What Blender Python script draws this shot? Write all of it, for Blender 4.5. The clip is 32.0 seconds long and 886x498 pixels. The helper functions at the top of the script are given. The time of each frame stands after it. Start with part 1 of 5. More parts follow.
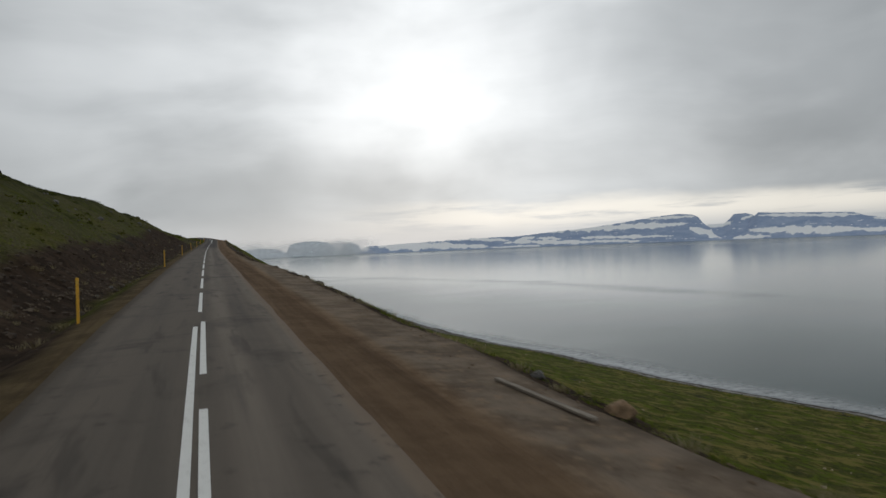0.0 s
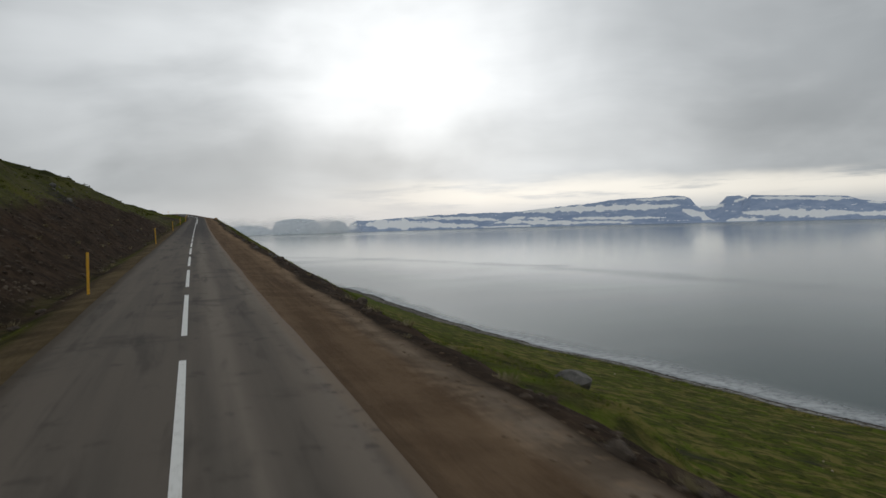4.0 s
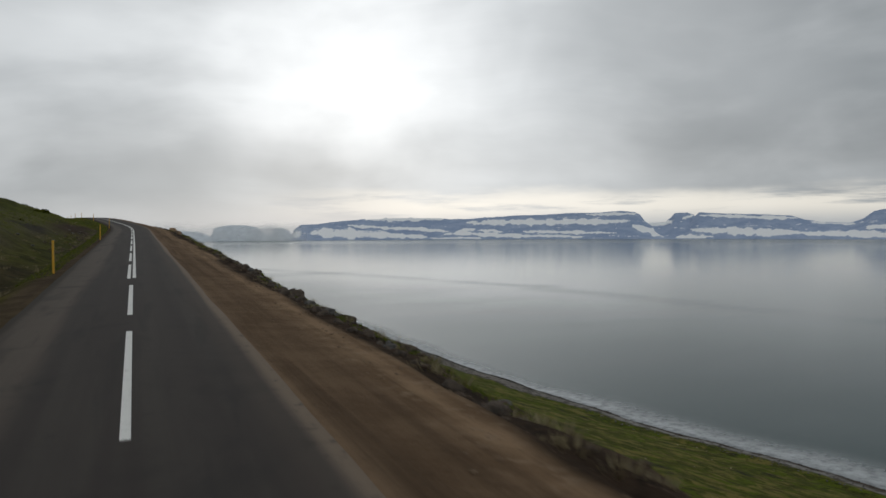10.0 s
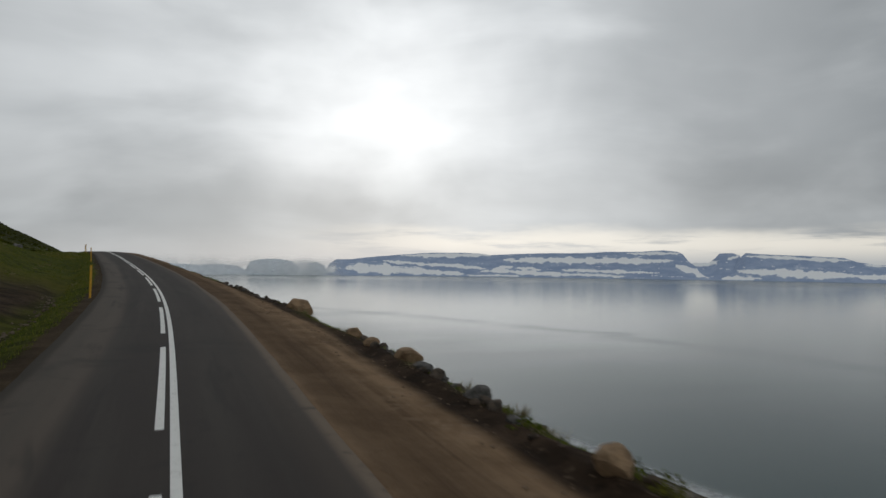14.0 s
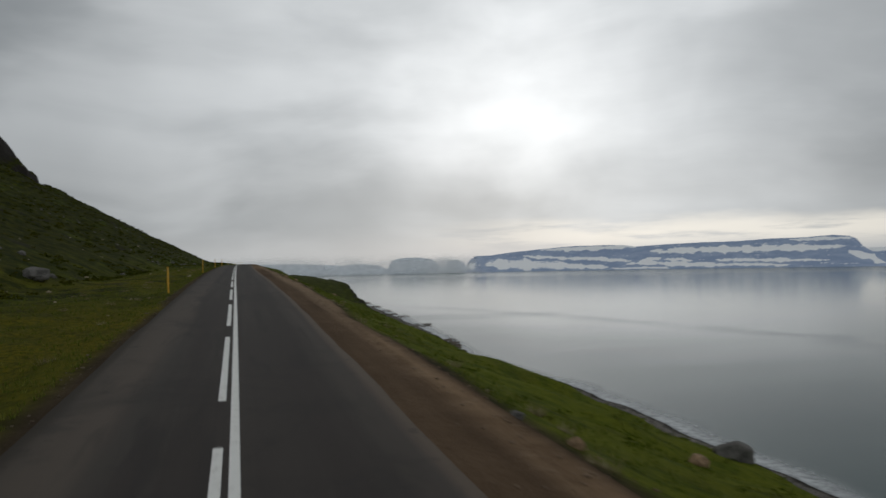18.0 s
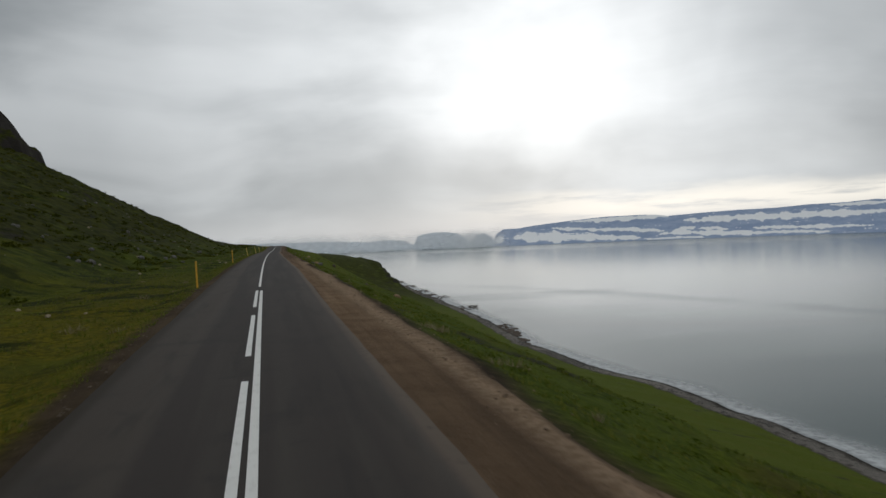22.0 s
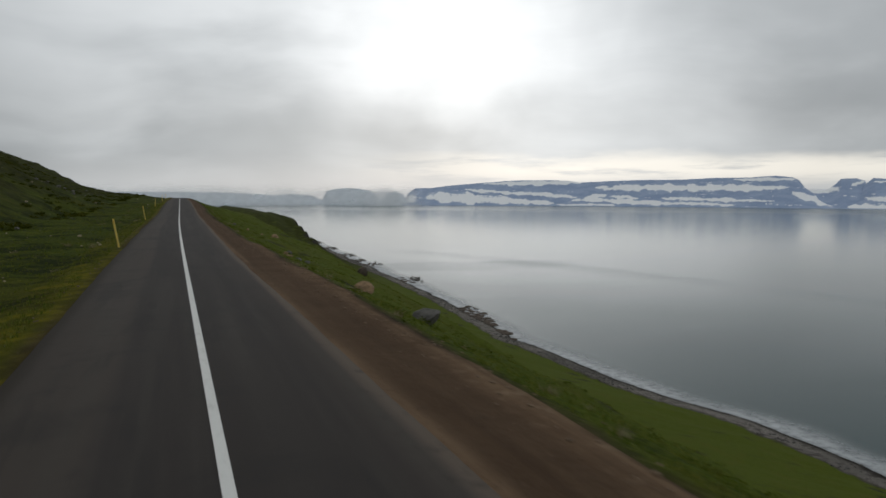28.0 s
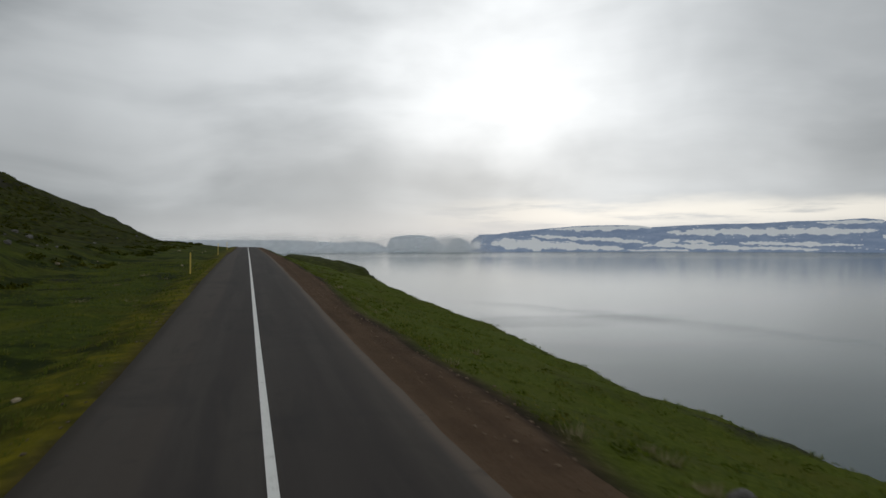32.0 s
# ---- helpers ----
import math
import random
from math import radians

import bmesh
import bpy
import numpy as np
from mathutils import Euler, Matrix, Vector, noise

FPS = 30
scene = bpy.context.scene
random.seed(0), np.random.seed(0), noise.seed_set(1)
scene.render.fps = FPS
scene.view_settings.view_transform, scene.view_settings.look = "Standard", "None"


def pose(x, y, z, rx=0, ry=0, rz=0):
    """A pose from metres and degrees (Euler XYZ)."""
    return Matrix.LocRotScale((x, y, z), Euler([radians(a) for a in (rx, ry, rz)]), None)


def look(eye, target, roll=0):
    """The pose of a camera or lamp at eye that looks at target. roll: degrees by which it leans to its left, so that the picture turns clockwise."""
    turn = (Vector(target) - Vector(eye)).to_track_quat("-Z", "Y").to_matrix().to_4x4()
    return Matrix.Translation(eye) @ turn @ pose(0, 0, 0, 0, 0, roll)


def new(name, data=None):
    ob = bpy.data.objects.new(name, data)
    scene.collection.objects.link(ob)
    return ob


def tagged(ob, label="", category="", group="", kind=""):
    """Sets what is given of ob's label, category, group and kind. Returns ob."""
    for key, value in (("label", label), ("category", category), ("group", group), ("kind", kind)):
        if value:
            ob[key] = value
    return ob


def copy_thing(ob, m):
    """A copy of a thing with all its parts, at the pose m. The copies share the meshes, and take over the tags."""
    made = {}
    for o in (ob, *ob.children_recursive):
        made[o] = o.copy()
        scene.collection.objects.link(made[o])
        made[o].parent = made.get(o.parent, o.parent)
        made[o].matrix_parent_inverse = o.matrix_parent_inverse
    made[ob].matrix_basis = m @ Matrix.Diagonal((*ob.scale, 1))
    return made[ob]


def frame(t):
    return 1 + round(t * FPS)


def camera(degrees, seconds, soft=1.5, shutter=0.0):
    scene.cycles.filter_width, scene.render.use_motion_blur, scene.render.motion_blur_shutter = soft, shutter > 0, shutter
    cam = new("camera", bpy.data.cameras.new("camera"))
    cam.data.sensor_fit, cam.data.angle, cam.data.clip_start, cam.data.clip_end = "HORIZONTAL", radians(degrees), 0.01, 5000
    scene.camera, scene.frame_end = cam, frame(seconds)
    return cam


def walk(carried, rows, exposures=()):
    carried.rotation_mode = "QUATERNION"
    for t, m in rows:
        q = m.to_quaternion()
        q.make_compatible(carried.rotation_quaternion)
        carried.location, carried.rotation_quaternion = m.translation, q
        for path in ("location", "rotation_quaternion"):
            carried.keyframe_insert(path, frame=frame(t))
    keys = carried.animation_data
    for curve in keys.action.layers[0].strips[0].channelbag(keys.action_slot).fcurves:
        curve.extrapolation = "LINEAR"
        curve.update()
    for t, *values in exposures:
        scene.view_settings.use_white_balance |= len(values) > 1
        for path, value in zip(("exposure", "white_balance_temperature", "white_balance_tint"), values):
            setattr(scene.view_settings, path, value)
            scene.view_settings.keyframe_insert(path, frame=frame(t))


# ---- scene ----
cam = camera(63.1, 32.0, soft=1.5, shutter=0.18)
# time, x, y, z, pitch, roll, yaw
PATH = [
    (0.0, 0.190, -0.474, 2.838, -0.714, 2.386, -18.600),
    (0.5, 0.223, 10.708, 3.116, -1.176, 0.932, -19.353),
    (1.0, 0.285, 22.153, 3.378, -1.715, 1.076, -19.578),
    (1.5, 0.373, 33.783, 3.622, -1.413, 0.439, -18.438),
    (2.0, 0.475, 45.532, 3.845, -0.855, 0.102, -18.882),
    (2.5, 0.573, 57.350, 4.060, -1.590, -0.071, -19.003),
    (3.0, 0.678, 69.197, 4.269, -1.870, 0.515, -19.271),
    (3.5, 0.791, 81.046, 4.471, -2.150, 1.100, -19.538),
    (4.0, 0.910, 92.877, 4.667, -2.431, 1.686, -19.805),
    (4.5, 1.035, 104.679, 4.856, -2.711, 2.271, -20.072),
    (5.0, 1.168, 116.444, 5.037, -2.447, 1.593, -21.270),
    (5.5, 1.153, 128.173, 5.216, -0.722, 1.265, -19.270),
    (6.0, 1.158, 139.866, 5.399, -2.524, -0.329, -20.769),
    (6.5, 1.372, 151.525, 5.585, -2.838, 0.449, -26.396),
    (7.0, 1.606, 163.160, 5.776, -2.591, 0.255, -30.361),
    (7.5, 1.809, 174.778, 5.972, -3.406, 1.893, -29.405),
    (8.0, 2.015, 186.387, 6.172, -2.922, 0.744, -26.440),
    (8.5, 2.269, 197.995, 6.381, -0.962, 1.888, -25.487),
    (9.0, 2.525, 209.609, 6.600, -1.120, 3.231, -24.692),
    (9.5, 2.780, 221.237, 6.831, -1.297, 2.404, -24.425),
    (10.0, 3.047, 232.884, 7.074, -1.694, 0.312, -24.466),
    (10.5, 3.352, 244.553, 7.324, -2.264, 1.383, -23.475),
    (11.0, 3.670, 256.248, 7.576, -2.190, 1.506, -24.127),
    (11.5, 3.955, 267.972, 7.831, -1.804, 0.458, -24.018),
    (12.0, 4.238, 279.723, 8.089, -0.937, 0.565, -23.878),
    (12.5, 4.404, 291.502, 8.348, -0.831, 0.442, -23.459),
    (13.0, 4.567, 303.304, 8.611, 0.824, 0.871, -23.117),
    (13.5, 4.798, 315.123, 8.886, 0.658, 0.399, -23.204),
    (14.0, 5.020, 326.955, 9.178, 1.187, -0.626, -22.003),
    (14.5, 5.275, 338.793, 9.485, 0.719, -1.038, -22.850),
    (15.0, 5.485, 350.631, 9.809, 0.736, -0.765, -22.319),
    (15.5, 5.488, 362.464, 10.149, 0.753, -0.491, -21.789),
    (16.0, 5.186, 374.278, 10.508, 0.770, -0.217, -21.258),
    (16.5, 4.603, 386.059, 10.888, 0.787, 0.056, -20.727),
    (17.0, 3.808, 397.800, 11.288, -0.337, 0.808, -19.377),
    (17.5, 3.020, 409.506, 11.696, 1.114, -1.047, -17.881),
    (18.0, 2.192, 421.168, 12.096, 0.861, 1.168, -11.296),
    (18.5, 1.202, 432.772, 12.472, 0.500, -0.092, -5.384),
    (19.0, 0.204, 444.327, 12.813, 2.019, 0.231, -6.491),
    (19.5, -0.679, 455.842, 13.115, -0.448, -0.731, -2.542),
    (20.0, -1.567, 467.305, 13.376, -1.200, 1.827, -2.938),
    (20.5, -2.330, 478.730, 13.599, -1.845, -0.516, -1.402),
    (21.0, -3.080, 490.111, 13.786, -3.310, 0.656, -4.532),
    (21.5, -4.126, 501.428, 13.947, -2.078, -0.114, -5.471),
    (22.0, -5.160, 512.713, 14.091, -1.129, 2.449, -9.457),
    (22.5, -6.189, 523.974, 14.218, -2.435, 1.626, -8.622),
    (23.0, -7.202, 535.222, 14.331, -0.330, 1.410, -12.687),
    (23.5, -8.106, 546.475, 14.429, -2.287, 1.389, -11.493),
    (24.0, -8.996, 557.738, 14.513, -2.938, 1.003, -12.039),
    (24.5, -9.875, 569.023, 14.582, -4.117, 1.236, -11.651),
    (25.0, -10.737, 580.342, 14.636, -4.632, 0.931, -12.391),
    (25.5, -11.583, 591.707, 14.675, -5.147, 0.626, -13.132),
    (26.0, -12.412, 603.128, 14.699, -5.663, 0.321, -13.873),
    (26.5, -13.226, 614.612, 14.708, -6.178, 0.017, -14.613),
    (27.0, -14.025, 626.164, 14.700, -5.163, -2.051, -18.700),
    (27.5, -14.894, 637.779, 14.679, -3.057, -1.503, -20.516),
    (28.0, -15.759, 649.456, 14.644, -4.576, -0.231, -16.966),
    (28.5, -16.506, 661.190, 14.595, -5.554, 0.618, -14.871),
    (29.0, -17.248, 672.954, 14.535, -4.680, 1.039, -15.181),
    (29.5, -17.887, 684.724, 14.469, -5.090, 1.988, -13.985),
    (30.0, -18.505, 696.454, 14.401, -5.503, 0.872, -13.437),
    (30.5, -19.181, 708.082, 14.331, -4.141, -0.062, -14.254),
    (31.0, -19.827, 719.546, 14.260, -2.306, -0.200, -13.047),
    (31.5, -20.444, 730.755, 14.189, -1.995, -0.126, -11.782),
    (32.0, -21.023, 741.601, 14.118, -0.899, 0.212, -12.215),
]
walk(cam, [(t, pose(x, y, z, 90 + p, r, w)) for t, x, y, z, p, r, w in PATH], exposures=[(0.0, -0.16), (6.0, -0.09), (10.0, -0.14), (13.0, -0.19), (14.5, -0.23), (17.0, -0.24), (19.0, -0.31), (20.5, -0.16), (22.0, -0.06), (24.0, -0.18), (27.0, -0.08), (31.0, -0.06), (32.0, -0.13)])

# ---- world and light ----
SUN_AZ, SUN_EL = 16.3, 12.0       # degrees clockwise from +y, degrees up
SEA = -68.0


class Tree:
    """Short notation for node trees."""

    def __init__(self, tree):
        self.t = tree
        tree.nodes.clear()

    def n(self, kind, **inputs):
        node = self.t.nodes.new(kind)
        for key, value in inputs.items():
            if key.startswith("_"):
                name = key[1:]
                if name == "op":
                    node.operation = value
                elif name == "type":
                    node.data_type = value
                elif name == "blend":
                    node.blend_type = value
                elif name == "name":
                    node.attribute_name = value
                elif name == "uv":
                    node.uv_map = value
                elif name == "interp":
                    node.interpolation_type = value
                elif name == "clamp":
                    node.use_clamp = value
                continue
            slot = node.inputs[int(key[1:])] if key[0] == "i" and key[1:].isdigit() else node.inputs[key.replace("_", " ")]
            if isinstance(value, bpy.types.NodeSocket):
                self.t.links.new(value, slot)
            else:
                slot.default_value = value
        return node

    def m(self, op, a, b=0.0, c=0.0, clamp=False):
        return self.n("ShaderNodeMath", _op=op, _clamp=clamp, i0=a, i1=b, i2=c).outputs[0]

    def v(self, op, a, b=(0, 0, 0)):
        return self.n("ShaderNodeVectorMath", _op=op, i0=a, i1=b)

    def ramp(self, x, lo, hi, a=0.0, b=1.0):
        return self.n("ShaderNodeMapRange", _interp="SMOOTHSTEP", Value=x, From_Min=lo, From_Max=hi, To_Min=a, To_Max=b).outputs[0]

    def noise(self, vec, scale, detail=3.0, rough=0.5, distortion=0.0):
        return self.n("ShaderNodeTexNoise", Vector=vec, Scale=scale, Detail=detail, Roughness=rough, Distortion=distortion).outputs[0]

    def mix(self, f, a, b, blend="MIX"):
        node = self.n("ShaderNodeMix", _type="RGBA", _blend=blend)
        for slot, value in ((0, f), (6, a), (7, b)):
            if isinstance(value, bpy.types.NodeSocket):
                self.t.links.new(value, node.inputs[slot])
            else:
                node.inputs[slot].default_value = value if slot == 0 else (*value, 1)
        return node.outputs[2]

    def scaled(self, vec, s):
        return self.v("MULTIPLY", vec, s).outputs[0]


def make_world():
    world = bpy.data.worlds.new("overcast")
    scene.world = world
    world.use_nodes = True
    k = Tree(world.node_tree)
    way = k.n("ShaderNodeTexCoord").outputs["Generated"]
    part_xyz = k.n("ShaderNodeSeparateXYZ", Vector=way)
    z = k.m("MAXIMUM", part_xyz.outputs[2], 0.0)
    sky = k.n("ShaderNodeTexSky")
    sky.sky_type, sky.sun_disc = "NISHITA", False
    sky.sun_elevation, sky.sun_rotation = radians(SUN_EL), radians(SUN_AZ)
    clear = k.v("SCALE", sky.outputs[0])
    clear.inputs[3].default_value = 0.10
    # cloud sheet: soft rolls, longer than high
    warp = k.n("ShaderNodeTexNoise", Vector=way, Scale=2.6, Detail=2.0).outputs[1]
    soft_way = k.v("ADD", way, k.scaled(k.v("SUBTRACT", warp, (0.5, 0.5, 0.5)).outputs[0], (0.30, 0.30, 0.10))).outputs[0]
    big = k.noise(k.scaled(soft_way, (1.7, 1.7, 4.6)), 1.25, 3.0, 0.45)
    fine = k.noise(k.scaled(soft_way, (3.2, 3.2, 11.0)), 1.7, 4.0, 0.50)
    shade = k.ramp(k.m("ADD", k.m("MULTIPLY", big, 0.70), k.m("MULTIPLY", fine, 0.30)), 0.36, 0.64)
    # thin place in the cover in front of the sun
    a, e = radians(SUN_AZ + 2.2), radians(SUN_EL + 0.6)
    sun_way = (math.sin(a) * math.cos(e), math.cos(a) * math.cos(e), math.sin(e))
    torn = k.n("ShaderNodeTexNoise", Vector=way, Scale=4.2, Detail=4.0, Roughness=0.5).outputs[1]
    wob = k.v("ADD", way, k.scaled(k.v("SUBTRACT", torn, (0.5, 0.5, 0.5)).outputs[0], (0.34, 0.34, 0.22))).outputs[0]
    near = k.v("LENGTH", k.scaled(k.v("SUBTRACT", wob, sun_way).outputs[0], (0.74, 0.74, 1.32))).outputs["Value"]
    core = k.ramp(near, 0.0, 0.24, 1.0, 0.0)
    glow = k.ramp(near, 0.0, 0.60, 1.0, 0.0)
    halo = k.ramp(near, 0.0, 1.25, 1.0, 0.0)
    # clear strip low over the far shore
    low = k.m("MULTIPLY", k.ramp(z, 0.0, 0.030), k.ramp(k.m("ADD", z, k.m("MULTIPLY", k.m("SUBTRACT", k.noise(k.scaled(way, (5, 5, 20)), 1.0, 4.0, 0.55), 0.5), 0.05)), 0.034, 0.058, 1.0, 0.0))
    low = k.m("MULTIPLY", low, k.ramp(k.noise(k.scaled(way, (6, 6, 60)), 1.0, 5.0, 0.6), 0.30, 0.52))
    low = k.m("MULTIPLY", low, k.ramp(part_xyz.outputs[0], 0.12, 0.45))
    cloud = k.mix(shade, (0.305, 0.334, 0.355), (0.54, 0.572, 0.594))
    dim = k.m("ADD", k.m("MULTIPLY", halo, 0.32), 0.83)
    dim = k.m("ADD", dim, k.ramp(part_xyz.outputs[1], -0.8, 0.1, 0.55, 0.0))
    band = k.m("MULTIPLY", k.ramp(z, 0.055, 0.085), k.ramp(z, 0.11, 0.19, 1.0, 0.0))
    dim = k.m("MULTIPLY", dim, k.m("SUBTRACT", 1.0, k.m("MULTIPLY", band, 0.11)))
    dim = k.m("MULTIPLY", dim, k.ramp(part_xyz.outputs[0], -0.55, 0.35, 0.78, 1.03))
    dim = k.m("MULTIPLY", dim, k.ramp(part_xyz.outputs[0], 0.42, 0.70, 1.0, 0.80))
    dim = k.m("MAXIMUM", dim, k.ramp(z, 0.0, 0.10, 0.95, 0.0))
    cloud = k.v("MULTIPLY", cloud, k.n("ShaderNodeCombineXYZ", X=dim, Y=dim, Z=dim).outputs[0]).outputs[0]
    cloud = k.mix(k.m("MULTIPLY", k.ramp(z, 0.01, 0.05, 0.6, 0.0), k.ramp(part_xyz.outputs[1], -0.2, 0.6)), cloud, (0.50, 0.525, 0.54))
    cloud = k.mix(k.m("MULTIPLY", low, 0.85), cloud, (0.90, 0.86, 0.77))
    lift = k.m("ADD", k.m("MULTIPLY", core, 0.36), k.m("MULTIPLY", glow, 0.36))
    cloud = k.v("ADD", cloud, k.n("ShaderNodeCombineXYZ", X=lift, Y=lift, Z=lift).outputs[0]).outputs[0]
    both = k.mix(0.985, (0, 0, 0), (0, 0, 0))
    mixer = both.node
    world.node_tree.links.new(clear.outputs[0], mixer.inputs[6])
    world.node_tree.links.new(cloud, mixer.inputs[7])
    back = k.n("ShaderNodeBackground", Color=both, Strength=1.0)
    out = k.n("ShaderNodeOutputWorld")
    world.node_tree.links.new(back.outputs[0], out.inputs[0])


make_world()
sun_data = bpy.data.lights.new("sun", "SUN")
sun_data.energy, sun_data.angle, sun_data.color = 0.3, radians(140), (1.0, 0.97, 0.93)
sun = new("sun", sun_data)
sun.matrix_world = look((0, 0, 100), (-math.sin(radians(SUN_AZ)) * 100, -math.cos(radians(SUN_AZ)) * 100, 100 - 100 * math.tan(radians(SUN_EL + 6))))


# ---- materials ----
def material(name, build):
    mat = bpy.data.materials.new(name)
    mat.use_nodes = True
    k = Tree(mat.node_tree)
    out = k.n("ShaderNodeOutputMaterial")
    shader = build(k)
    mat.node_tree.links.new(shader.outputs[0], out.inputs[0])
    return mat


def bump(k, height, strength=0.5, distance=0.02):
    return k.n("ShaderNodeBump", Strength=strength, Distance=distance, Height=height).outputs[0]


def place(k):
    return k.n("ShaderNodeTexCoord").outputs["Object"]


def uv(k):
    node = k.n("ShaderNodeUVMap", _uv="lane")
    return k.n("ShaderNodeSeparateXYZ", Vector=node.outputs[0])


def asphalt_look(k):
    at, lane = place(k), uv(k)
    lat, along = lane.outputs[0], lane.outputs[1]
    strip = k.n("ShaderNodeCombineXYZ", X=lat, Y=k.m("MULTIPLY", along, 0.035)).outputs[0]
    streak = k.noise(strip, 1.6, 4.0, 0.55)
    blotch = k.noise(at, 0.35, 5.0, 0.6, 0.6)
    patch = k.noise(at, 1.6, 4.0, 0.6)
    grain = k.noise(at, 90.0, 2.0, 0.7)
    wander = k.m("MULTIPLY", k.m("SUBTRACT", k.noise(strip, 0.9, 3.0, 0.5), 0.5), 0.9)
    side = k.m("ADD", lat, wander)
    # paler, dusty outer half of the hillward lane; darker binder elsewhere; worn wheel paths
    old = k.ramp(along, 150.0, 215.0, 1.0, 0.0)
    col = k.mix(k.ramp(side, -1.75, -1.25), (0.100, 0.080, 0.064), (0.041, 0.0335, 0.030))
    path = k.ramp(k.m("ABSOLUTE", k.m("SUBTRACT", k.m("ABSOLUTE", k.m("SUBTRACT", side, 1.45)), 0.72)), 0.05, 0.5, 1.0, 0.0)
    col = k.mix(k.m("MULTIPLY", path, 0.45), col, (0.056, 0.048, 0.042))
    col = k.mix(k.m("MULTIPLY", old, 0.9), col, k.mix(path, (0.142, 0.117, 0.094), (0.205, 0.170, 0.137)))
    col = k.mix(k.ramp(along, 200.0, 460.0, 0.0, 0.10), col, (0.016, 0.013, 0.0115))
    col = k.mix(k.m("MULTIPLY", k.m("MULTIPLY", k.ramp(along, 515.0, 590.0, 0.0, 0.22), k.ramp(along, 680.0, 740.0, 1.0, 0.6)), k.ramp(side, -1.6, -1.0)), col, (0.019, 0.017, 0.016))
    col = k.mix(k.m("MULTIPLY", k.ramp(along, 430.0, 500.0, 0.0, 0.62), k.ramp(side, -1.75, -1.25, 1.0, 0.0)), col, (0.034, 0.028, 0.024))
    col = k.mix(k.ramp(streak, 0.42, 0.72, 0.0, 0.5), col, (0.066, 0.058, 0.049))
    col = k.mix(k.ramp(blotch, 0.52, 0.70, 0.0, 0.5), col, (0.024, 0.022, 0.021))
    col = k.mix(k.ramp(patch, 0.60, 0.70, 0.0, 0.35), col, (0.026, 0.024, 0.023))
    smear = k.noise(k.n("ShaderNodeCombineXYZ", X=k.m("MULTIPLY", lat, 1.5), Y=k.m("MULTIPLY", along, 0.17)).outputs[0], 1.0, 3.0, 0.55, 0.3)
    col = k.mix(k.ramp(smear, 0.55, 0.68, 0.0, 0.42), col, (0.022, 0.020, 0.019))
    rim = k.n("ShaderNodeAttribute", _name="rim").outputs["Fac"]
    edge = k.m("ADD", rim, k.m("MULTIPLY", k.m("SUBTRACT", k.noise(strip, 1.3, 5.0, 0.6), 0.5), 0.35))
    dust = k.mix(k.ramp(lat, -0.5, 0.5), k.mix(old, (0.036, 0.028, 0.020), (0.088, 0.066, 0.046)), k.mix(k.ramp(along, 300.0, 420.0), (0.200, 0.148, 0.104), (0.120, 0.090, 0.066)))
    col = k.mix(k.ramp(edge, 0.45, 1.0, 0.12, 0.0), col, dust)
    col = k.mix(k.ramp(edge, 0.10, 0.34, 0.85, 0.0), col, dust)
    crumbs = k.noise(at, 3.2, 5.0, 0.65)
    col = k.mix(k.m("MULTIPLY", k.ramp(crumbs, 0.56, 0.66, 0.0, 0.6), k.ramp(edge, 0.2, 0.7, 1.0, 0.0)), col, (0.045, 0.036, 0.029))
    col = k.mix(k.ramp(grain, 0.35, 0.7, 0.0, 0.20), col, (0.090, 0.080, 0.070))
    return k.n("ShaderNodeBsdfPrincipled", Base_Color=col, Roughness=k.ramp(grain, 0.2, 0.8, 0.80, 0.95), Specular_IOR_Level=0.16, Normal=bump(k, grain, 0.35, 0.006))


def paint_look(k):
    at = place(k)
    wear = k.noise(at, 6.0, 5.0, 0.65)
    chips = k.noise(at, 40.0, 3.0, 0.7)
    col = k.mix(k.ramp(k.m("ADD", k.m("MULTIPLY", wear, 0.6), k.m("MULTIPLY", chips, 0.4)), 0.50, 0.72), (0.76, 0.75, 0.71), (0.45, 0.43, 0.39))
    return k.n("ShaderNodeBsdfPrincipled", Base_Color=col, Roughness=0.7, Normal=bump(k, chips, 0.2, 0.004))


